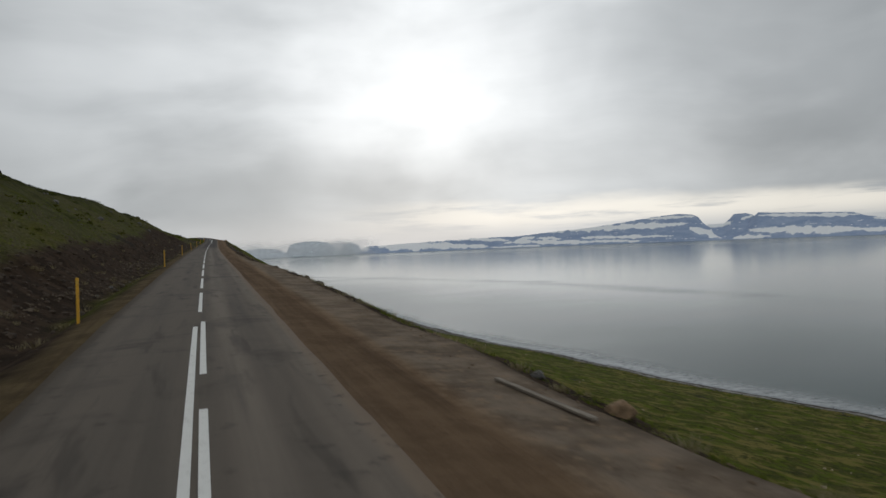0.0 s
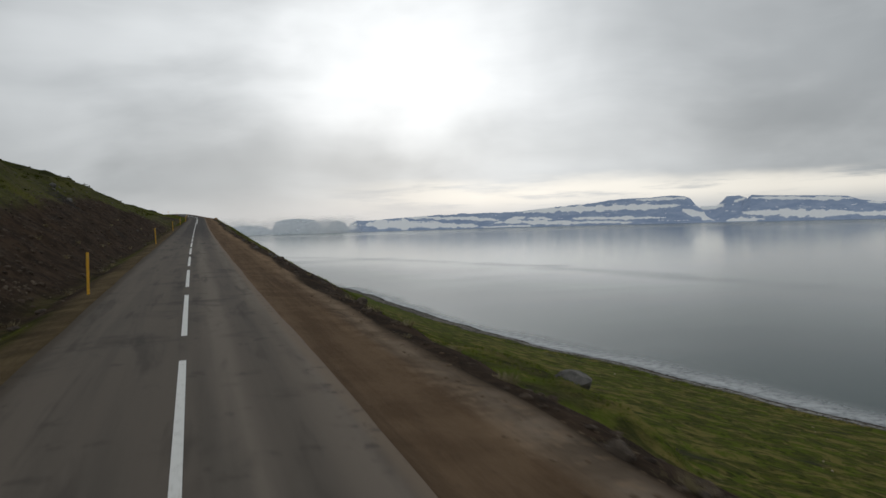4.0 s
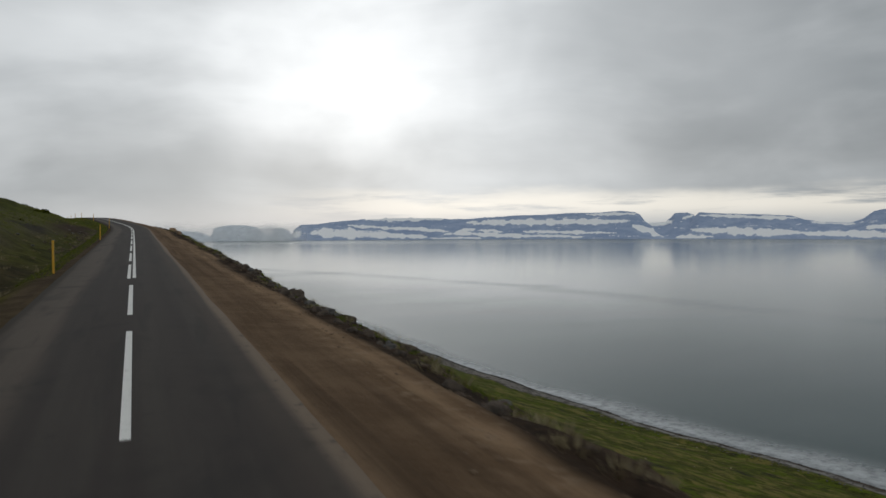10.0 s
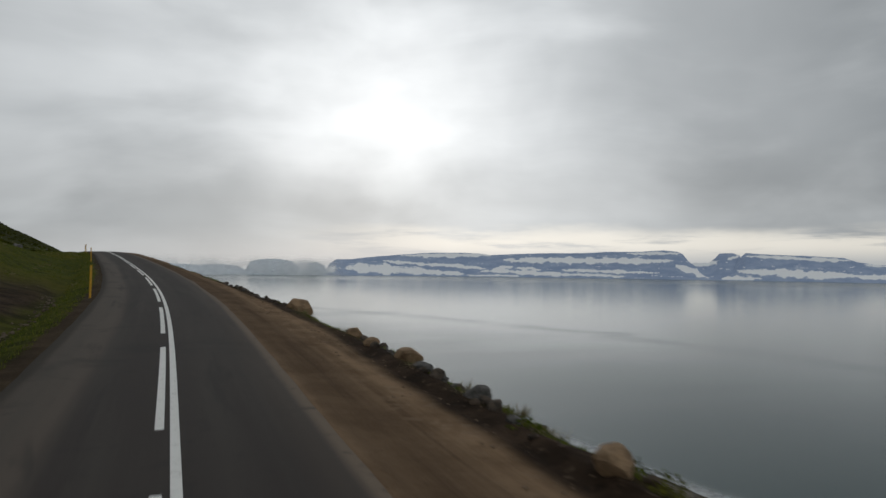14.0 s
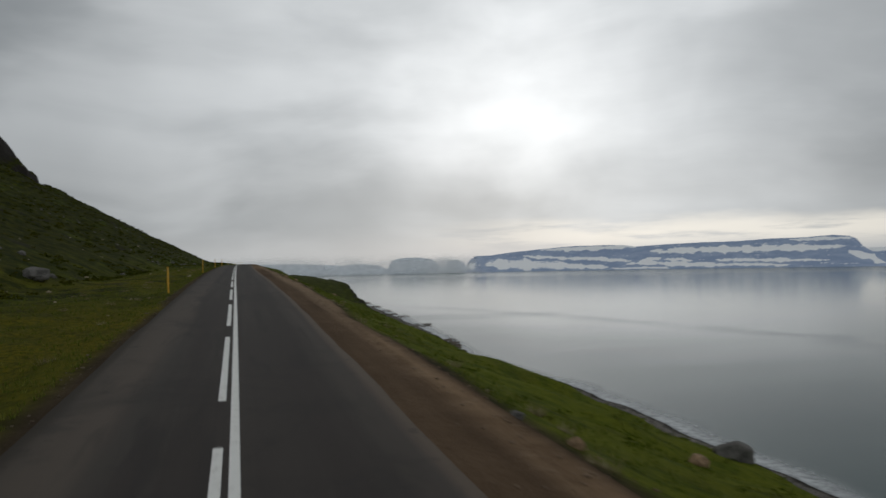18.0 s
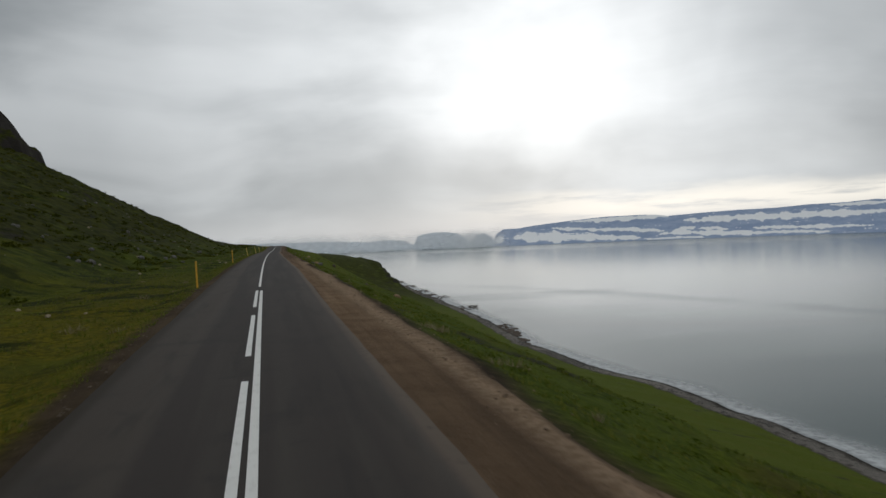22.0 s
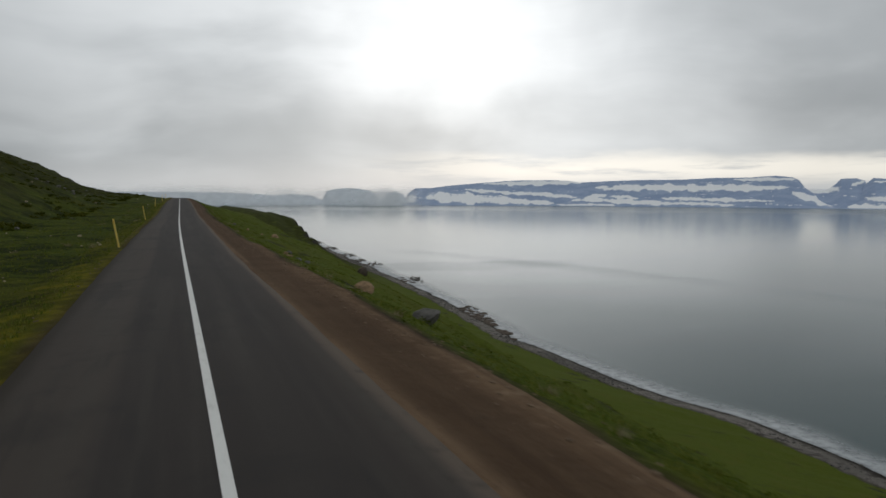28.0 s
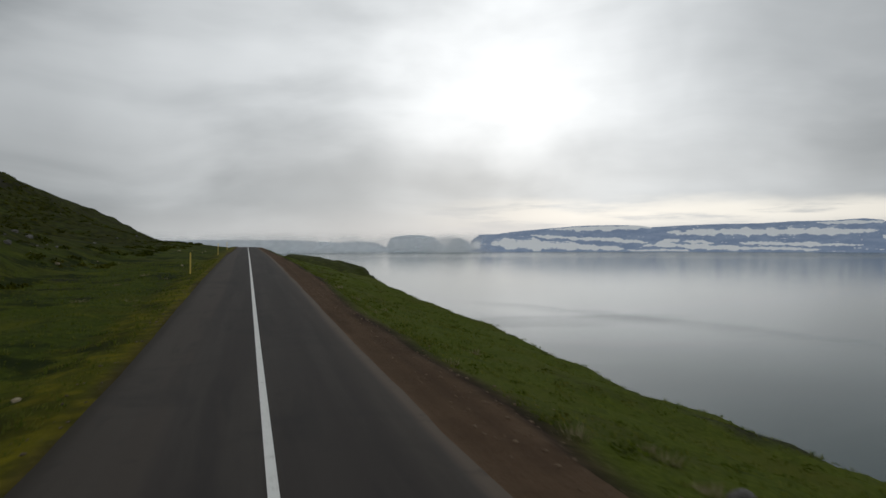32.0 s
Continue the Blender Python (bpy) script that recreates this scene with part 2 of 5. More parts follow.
def ground_look(k):
    at, lane = place(k), uv(k)
    lat, along = lane.outputs[0], lane.outputs[1]
    zones = k.n("ShaderNodeAttribute", _name="zones")
    zone = k.n("ShaderNodeSeparateColor", Color=zones.outputs[0])
    gravel_m, grass_m, rock_m = zone.outputs[0], zone.outputs[1], zone.outputs[2]
    n1 = k.noise(at, 0.06, 5.0, 0.6)
    n2 = k.noise(at, 0.7, 5.0, 0.62)
    n3 = k.noise(at, 5.0, 4.0, 0.65)
    n4 = k.noise(at, 28.0, 3.0, 0.7)
    # bare earth
    dirt = k.mix(k.ramp(n2, 0.35, 0.68), (0.024, 0.0155, 0.010), (0.066, 0.043, 0.028))
    dirt = k.mix(k.ramp(n3, 0.58, 0.72, 0.0, 0.5), dirt, (0.110, 0.080, 0.056))
    dirt = k.mix(k.ramp(k.noise(at, 1.9, 5.0, 0.65, 0.5), 0.52, 0.66, 0.0, 0.75), dirt, (0.016, 0.011, 0.008))
    # shoulder gravel with long grader streaks
    strip = k.n("ShaderNodeCombineXYZ", X=lat, Y=k.m("MULTIPLY", along, 0.03)).outputs[0]
    streak = k.noise(strip, 2.0, 4.0, 0.6)
    wide = k.m("ADD", k.m("ABSOLUTE", lat), k.m("MULTIPLY", k.m("SUBTRACT", k.noise(strip, 0.7, 3.0, 0.5), 0.5), 1.2))
    gravel = k.mix(k.ramp(k.m("ADD", k.m("MULTIPLY", streak, 0.5), k.m("MULTIPLY", n2, 0.5)), 0.38, 0.62), (0.158, 0.099, 0.056), (0.285, 0.188, 0.112))
    # rolled dark strip between the dust at the asphalt and the loose outer edge
    dark = k.m("MULTIPLY", k.ramp(wide, 2.4, 2.75), k.ramp(wide, 3.7, 4.6, 1.0, 0.0))
    gravel = k.mix(k.m("MULTIPLY", dark, k.m("MULTIPLY", k.ramp(along, 300.0, 430.0, 0.50, 0.72), k.m("ADD", k.ramp(along, 520.0, 545.0, 1.0, 0.3), k.ramp(along, 585.0, 630.0, 0.0, 0.7)))), gravel, (0.064, 0.041, 0.025))
    gravel = k.mix(k.ramp(wide, 2.5, 3.0, 0.35, 0.0), gravel, (0.150, 0.104, 0.068))
    gravel = k.mix(k.ramp(lat, -2.0, 2.0, 0.75, 0.0), gravel, k.mix(k.ramp(n2, 0.36, 0.64), k.mix(k.ramp(along, 200.0, 300.0), (0.062, 0.047, 0.022), (0.024, 0.019, 0.011)), k.mix(k.ramp(along, 200.0, 300.0), (0.128, 0.098, 0.048), (0.052, 0.041, 0.025))))
    gravel = k.mix(k.ramp(n4, 0.5, 0.8, 0.0, 0.45), gravel, (0.250, 0.185, 0.130))
    rut = k.ramp(k.noise(k.n("ShaderNodeCombineXYZ", X=k.m("MULTIPLY", lat, 1.3), Y=k.m("MULTIPLY", along, 0.045)).outputs[0], 1.0, 4.0, 0.6, 0.4), 0.50, 0.70)
    gravel = k.mix(k.m("MULTIPLY", rut, 0.5), gravel, (0.052, 0.034, 0.022))
    pale = k.m("MULTIPLY", k.ramp(wide, 3.6, 4.2), k.ramp(lat, -1.0, 1.0))
    gravel = k.mix(k.m("MULTIPLY", pale, k.m("MULTIPLY", k.ramp(along, 430.0, 470.0, 0.0, 0.60), k.ramp(along, 580.0, 640.0, 1.0, 0.0))), gravel, k.mix(k.ramp(n3, 0.4, 0.62), (0.210, 0.145, 0.092), (0.370, 0.270, 0.185)))
    gravel = k.mix(k.ramp(along, 600.0, 670.0, 0.0, 0.25), gravel, (0.080, 0.046, 0.030))
    gravel = k.mix(k.m("MULTIPLY", k.m("MULTIPLY", k.ramp(wide, 4.0, 4.8, 0.0, 0.7), k.ramp(lat, -1.0, 1.0)), k.ramp(along, 90.0, 150.0, 1.0, 0.0)), gravel, k.mix(k.ramp(n2, 0.38, 0.62), (0.135, 0.112, 0.088), (0.240, 0.200, 0.160)))
    clods = k.m("MULTIPLY", k.ramp(k.noise(at, 2.6, 4.0, 0.6), 0.54, 0.64), k.ramp(wide, 3.7, 4.6))
    gravel = k.mix(k.m("MULTIPLY", clods, 0.55), gravel, (0.29, 0.205, 0.135))
    gravel = k.mix(k.ramp(n3, 0.56, 0.72, 0.0, 0.35), gravel, (0.060, 0.042, 0.030))
    dirt = k.mix(k.ramp(n3, 0.60, 0.74, 0.0, 0.6), dirt, k.mix(k.ramp(lat, -1.0, 1.0), (0.120, 0.098, 0.080), (0.170, 0.120, 0.080)))
    # grass: greens, straw, moss
    grass = k.mix(k.ramp(n2, 0.32, 0.66), (0.021, 0.028, 0.002), (0.084, 0.092, 0.008))
    grass = k.mix(k.m("MULTIPLY", k.ramp(n1, 0.45, 0.60, 0.0, 0.80), k.m("ADD", k.m("MULTIPLY", k.ramp(lat, -1.0, 1.0, 1.0, 0.3), k.ramp(along, 540.0, 640.0, 1.0, 0.45)), k.m("MULTIPLY", k.ramp(lat, -1.0, 1.0, 0.0, 0.3), k.ramp(along, 380.0, 450.0, 1.0, 0.0)))), grass, k.mix(k.ramp(n3, 0.35, 0.65), (0.070, 0.074, 0.006), (0.135, 0.115, 0.014)))
    grass = k.mix(k.ramp(n3, 0.5, 0.78, 0.0, 0.6), grass, (0.012, 0.020, 0.003))
    grass = k.mix(k.ramp(n4, 0.58, 0.8, 0.0, 0.35), grass, (0.130, 0.122, 0.020))
    lush = k.mix(k.ramp(n3, 0.34, 0.68), (0.032, 0.055, 0.003), (0.092, 0.124, 0.010))
    lush = k.mix(k.ramp(n4, 0.54, 0.76, 0.0, 0.55), lush, (0.150, 0.165, 0.035))
    lush = k.mix(k.ramp(k.noise(at, 1.3, 5.0, 0.68), 0.53, 0.66, 0.0, 0.85), lush, (0.014, 0.028, 0.004))
    lush = k.mix(k.ramp(k.noise(at, 0.16, 4.0, 0.6), 0.50, 0.66, 0.0, 0.6), lush, (0.085, 0.078, 0.012))
    grass = k.mix(k.m("MULTIPLY", k.ramp(lat, 2.0, 6.0, 0.0, 0.8), k.ramp(along, 380.0, 460.0)), grass, lush)
    grass = k.mix(k.m("MULTIPLY", k.ramp(lat, -2.0, -4.0, 0.0, 0.6), k.ramp(along, 540.0, 620.0)), grass, lush)
    grass = k.mix(k.m("MULTIPLY", k.ramp(lat, 2.0, 5.0, 0.0, 0.35), k.ramp(along, 650.0, 700.0)), grass, k.mix(n3, (0.060, 0.080, 0.008), (0.150, 0.165, 0.030)))
    turf = k.m("ADD", lat, k.m("MULTIPLY", k.m("SUBTRACT", k.noise(at, 0.9, 4.0, 0.6), 0.5), 3.0))
    fringe = k.m("MULTIPLY", k.ramp(turf, -5.6, -4.6), k.ramp(lat, -3.0, -2.0, 1.0, 0.0))
    grass = k.mix(k.m("MULTIPLY", fringe, k.ramp(along, 540.0, 600.0, 0.0, 0.62)), grass, k.mix(k.ramp(k.noise(at, 1.1, 4.0, 0.6), 0.42, 0.62), k.mix(n3, (0.042, 0.040, 0.003), (0.120, 0.104, 0.008)), k.mix(n3, (0.120, 0.100, 0.004), (0.290, 0.235, 0.012))))
    worn = k.m("MULTIPLY", k.ramp(lat, 2.0, 4.0), k.ramp(k.m("SUBTRACT", along, k.m("MULTIPLY", k.m("MINIMUM", lat, 90.0), 1.6)), 280.0, 400.0, 1.0, 0.0))
    worn = k.m("MAXIMUM", worn, k.m("MULTIPLY", k.ramp(lat, 30.0, 60.0), k.ramp(along, 480.0, 700.0, 0.9, 0.0)))
    grass = k.mix(k.m("MULTIPLY", worn, k.ramp(k.noise(at, 0.33, 5.0, 0.65), 0.38, 0.62, 0.55, 0.92)), grass, k.mix(k.ramp(n2, 0.35, 0.65), k.mix(k.ramp(n3, 0.35, 0.65), (0.024, 0.032, 0.007), (0.068, 0.078, 0.017)), k.mix(k.ramp(n3, 0.35, 0.65), (0.038, 0.036, 0.010), (0.100, 0.094, 0.026))))
    grass = k.mix(k.m("MULTIPLY", worn, k.ramp(k.noise(at, 0.20, 5.0, 0.66, 0.6), 0.47, 0.57, 0.0, 0.85)), grass, k.mix(n3, (0.050, 0.074, 0.005), (0.120, 0.150, 0.014)))
    grass = k.mix(k.m("MULTIPLY", worn, k.ramp(k.noise(at, 0.13, 6.0, 0.70, 0.4), 0.49, 0.59, 0.0, 0.85)), grass, k.mix(n3, (0.100, 0.084, 0.020), (0.250, 0.205, 0.065)))
    grass = k.mix(k.m("MULTIPLY", worn, k.ramp(k.noise(at, 0.55, 5.0, 0.66), 0.55, 0.64, 0.0, 0.70)), grass, (0.013, 0.018, 0.004))
    upper = k.m("MULTIPLY", k.ramp(lat, -7.0, -9.0), k.ramp(along, 330.0, 400.0, 1.0, 0.0))
    grass = k.mix(k.m("MULTIPLY", upper, k.ramp(k.noise(at, 0.21, 5.0, 0.65), 0.36, 0.60, 0.25, 0.85)), grass, k.mix(k.ramp(n3, 0.35, 0.65), (0.040, 0.037, 0.015), (0.125, 0.112, 0.060)))
    moss = k.m("MULTIPLY", k.m("MULTIPLY", k.ramp(along, 280.0, 292.0), k.ramp(along, 345.0, 355.0, 1.0, 0.0)), k.m("MULTIPLY", k.ramp(lat, 4.0, 5.0), k.ramp(lat, 9.0, 16.0, 1.0, 0.0)))
    grass = k.mix(k.m("MULTIPLY", moss, k.ramp(n2, 0.38, 0.58, 0.2, 0.85)), grass, k.mix(n3, (0.085, 0.098, 0.004), (0.215, 0.220, 0.012)))
    fresh = k.m("MULTIPLY", k.m("MULTIPLY", k.ramp(along, 385.0, 405.0), k.ramp(along, 470.0, 520.0, 1.0, 0.0)), k.m("MULTIPLY", k.ramp(lat, 4.0, 5.0), k.ramp(lat, 18.0, 40.0, 1.0, 0.0)))
    grass = k.mix(k.m("MULTIPLY", fresh, k.ramp(n2, 0.36, 0.6, 0.15, 0.7)), grass, k.mix(n3, (0.070, 0.084, 0.004), (0.170, 0.180, 0.015)))
    moor = k.m("MULTIPLY", k.m("MULTIPLY", k.ramp(turf, -13.5, -10.5), k.ramp(lat, -3.0, -2.0, 1.0, 0.0)), k.m("MULTIPLY", k.ramp(along, 425.0, 450.0), k.ramp(along, 540.0, 600.0, 1.0, 0.0)))
    grass = k.mix(k.m("MULTIPLY", k.m("MULTIPLY", moor, k.ramp(k.m("ABSOLUTE", k.m("SUBTRACT", along, 471.0)), 6.0, 18.0, 0.4, 1.0)), k.ramp(k.noise(at, 0.22, 4.0, 0.6), 0.32, 0.52, 0.25, 0.88)), grass, k.mix(k.ramp(n3, 0.36, 0.64), (0.058, 0.052, 0.002), (0.190, 0.155, 0.008)))
    grass = k.mix(k.m("MULTIPLY", k.ramp(lat, -3.0, -5.0, 0.0, 0.22), k.ramp(along, 380.0, 450.0)), grass, k.mix(n3, (0.006, 0.012, 0.001), (0.026, 0.040, 0.003)))
    field = k.m("MULTIPLY", k.ramp(lat, -3.0, -4.5), k.ramp(along, 430.0, 480.0))
    grass = k.mix(k.m("MULTIPLY", field, k.ramp(k.noise(at, 0.24, 6.0, 0.66), 0.47, 0.58, 0.0, 0.85)), grass, (0.010, 0.017, 0.002))
    grass = k.mix(k.m("MULTIPLY", field, k.ramp(k.noise(at, 0.31, 5.0, 0.62, 0.5), 0.55, 0.66, 0.0, 0.60)), grass, k.mix(n3, (0.060, 0.074, 0.004), (0.150, 0.150, 0.012)))
    heath = k.mix(k.ramp(n2, 0.35, 0.65), (0.011, 0.015, 0.002), (0.045, 0.048, 0.005))
    grass = k.mix(k.m("MULTIPLY", zones.outputs["Alpha"], k.ramp(k.noise(at, 0.11, 5.0, 0.6), 0.30, 0.50)), grass, heath)
    rock = k.mix(k.ramp(n3, 0.35, 0.7), (0.011, 0.010, 0.009), (0.050, 0.043, 0.037))
    rock = k.mix(k.ramp(n2, 0.5, 0.75, 0.0, 0.5), rock, (0.030, 0.032, 0.012))
    col = k.mix(grass_m, dirt, grass)
    col = k.mix(gravel_m, col, gravel)
    col = k.mix(rock_m, col, rock)
    shingle = k.mix(k.ramp(n3, 0.38, 0.66), (0.085, 0.076, 0.067), (0.330, 0.300, 0.268))
    shingle = k.mix(k.ramp(along, 420.0, 520.0, 0.75, 0.0), shingle, (0.40, 0.39, 0.37))
    shingle = k.mix(k.ramp(k.noise(at, 0.35, 4.0, 0.6), 0.50, 0.64, 0.0, 0.8), shingle, (0.055, 0.048, 0.042))
    strand = k.n("ShaderNodeAttribute", _name="strand").outputs["Fac"]
    col = k.mix(strand, col, shingle)
    hgt = k.m("ADD", k.m("MULTIPLY", n3, 0.7), k.m("MULTIPLY", n4, 0.3))
    return k.n("ShaderNodeBsdfPrincipled", Base_Color=col, Roughness=1.0, Specular_IOR_Level=0.05, Normal=bump(k, hgt, 0.8, 0.15))


def sea_look(k):
    at = place(k)
    swell = k.noise(k.scaled(at, (0.05, 0.09, 0.0)), 1.0, 4.0, 0.55, 0.3)
    rip = k.noise(k.scaled(at, (0.5, 0.8, 0.0)), 1.0, 3.0, 0.6)
    # wind-ruffled water near the road side and under the far shore, calm between, a few narrow current lines
    turned = k.n("ShaderNodeMapping", Vector=at, Rotation=(0, 0, radians(24)), Scale=(0.0011, 0.0030, 0.0)).outputs[0]
    calm = k.noise(turned, 1.0, 4.0, 0.5, 0.9)
    out = k.v("LENGTH", k.v("ADD", at, (0, 70, 0)).outputs[0]).outputs["Value"]
    out = k.m("ADD", out, k.m("MULTIPLY", k.m("SUBTRACT", calm, 0.5), 900.0))
    xyz = k.n("ShaderNodeSeparateXYZ", Vector=at)
    north = k.m("MAXIMUM", k.m("SUBTRACT", xyz.outputs[1], 230.0), 0.0)
    line = k.m("SUBTRACT", 520.0, k.m("MULTIPLY", k.m("MULTIPLY", north, north), 0.0003))
    past = k.m("ADD", k.m("SUBTRACT", xyz.outputs[0], line), k.m("MULTIPLY", k.m("SUBTRACT", k.noise(turned, 2.3, 4.0, 0.55, 0.6), 0.5), 150.0))
    near = k.ramp(past, -330.0, 60.0, 1.0, 0.0)
    seam = k.m("MULTIPLY", k.ramp(past, -40.0, 10.0), k.ramp(past, 20.0, 55.0, 1.0, 0.0))
    ruffled = k.m("ADD", k.ramp(out, 3000.0, 3900.0, 0.0, 0.9), k.m("MULTIPLY", seam, k.ramp(calm, 0.35, 0.6, 0.1, 0.6)))
    lines = k.n("ShaderNodeMapping", Vector=at, Rotation=(0, 0, radians(-38)), Scale=(0.0016, 0.007, 0.0)).outputs[0]
    slick = k.ramp(k.noise(lines, 1.0, 4.0, 0.55, 2.4), 0.54, 0.76)
    near = k.m("MULTIPLY", near, k.m("SUBTRACT", 1.0, k.m("MULTIPLY", slick, 0.16)))
    off = k.v("SUBTRACT", at, (250.0, 1040.0, 0.0)).outputs[0]
    off = k.n("ShaderNodeMapping", Vector=off, Rotation=(0, 0, radians(-28)), Scale=(0.0060, 0.016, 0.0)).outputs[0]
    far_off = k.m("ADD", k.v("LENGTH", off).outputs["Value"], k.m("MULTIPLY", k.m("SUBTRACT", k.noise(k.scaled(at, (0.006, 0.012, 0.0)), 1.0, 4.0, 0.6), 0.5), 1.6))
    ruffled = k.m("ADD", ruffled, k.ramp(far_off, 0.55, 1.0, 0.45, 0.0))
    rough = k.m("ADD", k.m("MULTIPLY", ruffled, 0.10), k.m("ADD", 0.105, k.m("MULTIPLY", near, 0.155)))
    col = k.mix(near, (0.032, 0.070, 0.074), (0.009, 0.044, 0.046))
    hgt = k.m("ADD", k.m("MULTIPLY", swell, 0.7), k.m("MULTIPLY", rip, 0.3))
    return k.n("ShaderNodeBsdfPrincipled", Base_Color=col, Roughness=rough, IOR=1.33, Specular_IOR_Level=k.m("SUBTRACT", 0.5, k.m("MULTIPLY", near, 0.16)), Normal=bump(k, hgt, k.m("ADD", k.m("MULTIPLY", ruffled, 0.6), 0.10), 0.5))


def foam_look(k):
    at = place(k)
    n = k.noise(at, 0.25, 5.0, 0.65)
    f = k.noise(at, 1.3, 4.0, 0.65)
    wash = k.n("ShaderNodeAttribute", _name="wash").outputs["Fac"]
    cover = k.m("MULTIPLY", wash, k.ramp(k.m("ADD", k.m("MULTIPLY", n, 0.8), k.m("MULTIPLY", f, 0.2)), 0.30, 0.62, 0.50, 1.0))
    foam = k.n("ShaderNodeBsdfPrincipled", Base_Color=(0.60, 0.62, 0.63, 1), Roughness=0.6)
    both = k.n("ShaderNodeMixShader", Fac=cover)
    k.t.links.new(k.n("ShaderNodeBsdfTransparent").outputs[0], both.inputs[1])
    k.t.links.new(foam.outputs[0], both.inputs[2])
    return both


def far_look(k):
    snow = k.n("ShaderNodeAttribute", _name="snow").outputs["Fac"]
    at = place(k)
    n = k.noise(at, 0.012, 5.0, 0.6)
    # distance haze is put into the rock colour as a light blue
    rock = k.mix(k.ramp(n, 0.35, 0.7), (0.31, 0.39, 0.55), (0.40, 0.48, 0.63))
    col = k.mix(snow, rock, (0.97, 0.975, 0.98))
    return k.n("ShaderNodeBsdfPrincipled", Base_Color=col, Roughness=0.9, Specular_IOR_Level=0.1)


def hazed_look(k):
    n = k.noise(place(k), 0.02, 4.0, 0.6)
    # near-white grey-blue base colour carries the haze over this distant land
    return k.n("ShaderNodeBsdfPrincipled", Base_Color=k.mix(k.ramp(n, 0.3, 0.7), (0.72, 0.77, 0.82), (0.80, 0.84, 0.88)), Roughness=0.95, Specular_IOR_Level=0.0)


def post_look(k):
    n = k.noise(place(k), 9.0, 4.0, 0.6)
    return k.n("ShaderNodeBsdfPrincipled", Base_Color=k.mix(k.ramp(n, 0.4, 0.75), (0.74, 0.39, 0.020), (0.52, 0.28, 0.03)), Roughness=0.5)


def faded_look(k):
    n = k.noise(place(k), 9.0, 4.0, 0.6)
    return k.n("ShaderNodeBsdfPrincipled", Base_Color=k.mix(k.ramp(n, 0.4, 0.75), (0.72, 0.52, 0.10), (0.55, 0.42, 0.14)), Roughness=0.6)


def reflector_look(k):
    return k.n("ShaderNodeBsdfPrincipled", Base_Color=(0.62, 0.40, 0.06, 1), Roughness=0.3)


def blade_look(k):
    isl = k.n("ShaderNodeNewGeometry").outputs["Random Per Island"]
    col = k.mix(isl, (0.060, 0.098, 0.012), (0.200, 0.205, 0.045))
    top = k.n("ShaderNodeBsdfDiffuse", Color=col)
    thru = k.n("ShaderNodeBsdfTranslucent", Color=col)
    both = k.n("ShaderNodeMixShader", Fac=0.5)
    k.t.links.new(top.outputs[0], both.inputs[1])
    k.t.links.new(thru.outputs[0], both.inputs[2])
    return both


def straw_look(k):
    isl = k.n("ShaderNodeNewGeometry").outputs["Random Per Island"]
    col = k.mix(isl, (0.16, 0.125, 0.062), (0.36, 0.31, 0.19))
    return k.n("ShaderNodeBsdfDiffuse", Color=col)


def plank_look(k):
    at = place(k)
    n = k.noise(k.scaled(at, (30, 1.5, 30)), 1.0, 4.0, 0.6)
    return k.n("ShaderNodeBsdfPrincipled", Base_Color=k.mix(k.ramp(n, 0.35, 0.65), (0.15, 0.12, 0.09), (0.29, 0.25, 0.20)), Roughness=0.9, Normal=bump(k, n, 0.4, 0.01))


def mist_look(k):
    thick = k.n("ShaderNodeAttribute", _name="thick").outputs["Fac"]
    lit = k.n("ShaderNodeMixShader", Fac=0.6)
    k.t.links.new(k.n("ShaderNodeBsdfDiffuse", Color=(0.93, 0.95, 0.97, 1)).outputs[0], lit.inputs[1])
    k.t.links.new(k.n("ShaderNodeBsdfTranslucent", Color=(0.93, 0.95, 0.97, 1)).outputs[0], lit.inputs[2])
    both = k.n("ShaderNodeMixShader", Fac=thick)
    k.t.links.new(k.n("ShaderNodeBsdfTransparent").outputs[0], both.inputs[1])
    k.t.links.new(lit.outputs[0], both.inputs[2])
    return both


def dim_land_look(k):
    n = k.noise(place(k), 0.03, 4.0, 0.6)
    return k.n("ShaderNodeBsdfPrincipled", Base_Color=k.mix(k.ramp(n, 0.35, 0.65), (0.055, 0.070, 0.060), (0.10, 0.115, 0.095)), Roughness=1.0, Specular_IOR_Level=0.05)


FADED = material("faded_yellow_plastic", faded_look)
STRAW, PLANK = material("dry_grass", straw_look), material("weathered_wood", plank_look)
MIST, DIM_LAND = material("mist", mist_look), material("dim_land", dim_land_look)
ASPHALT, PAINT, GROUND = material("asphalt", asphalt_look), material("road_paint", paint_look), material("hillside", ground_look)
WATER, FOAM, FAR, HAZED = material("fjord_water", sea_look), material("surf", foam_look), material("hazed_snowy_basalt", far_look), material("hazed_rock", hazed_look)
YELLOW, WHITE, BLADES = material("yellow_plastic", post_look), material("reflector", reflector_look), material("grass_blades", blade_look)

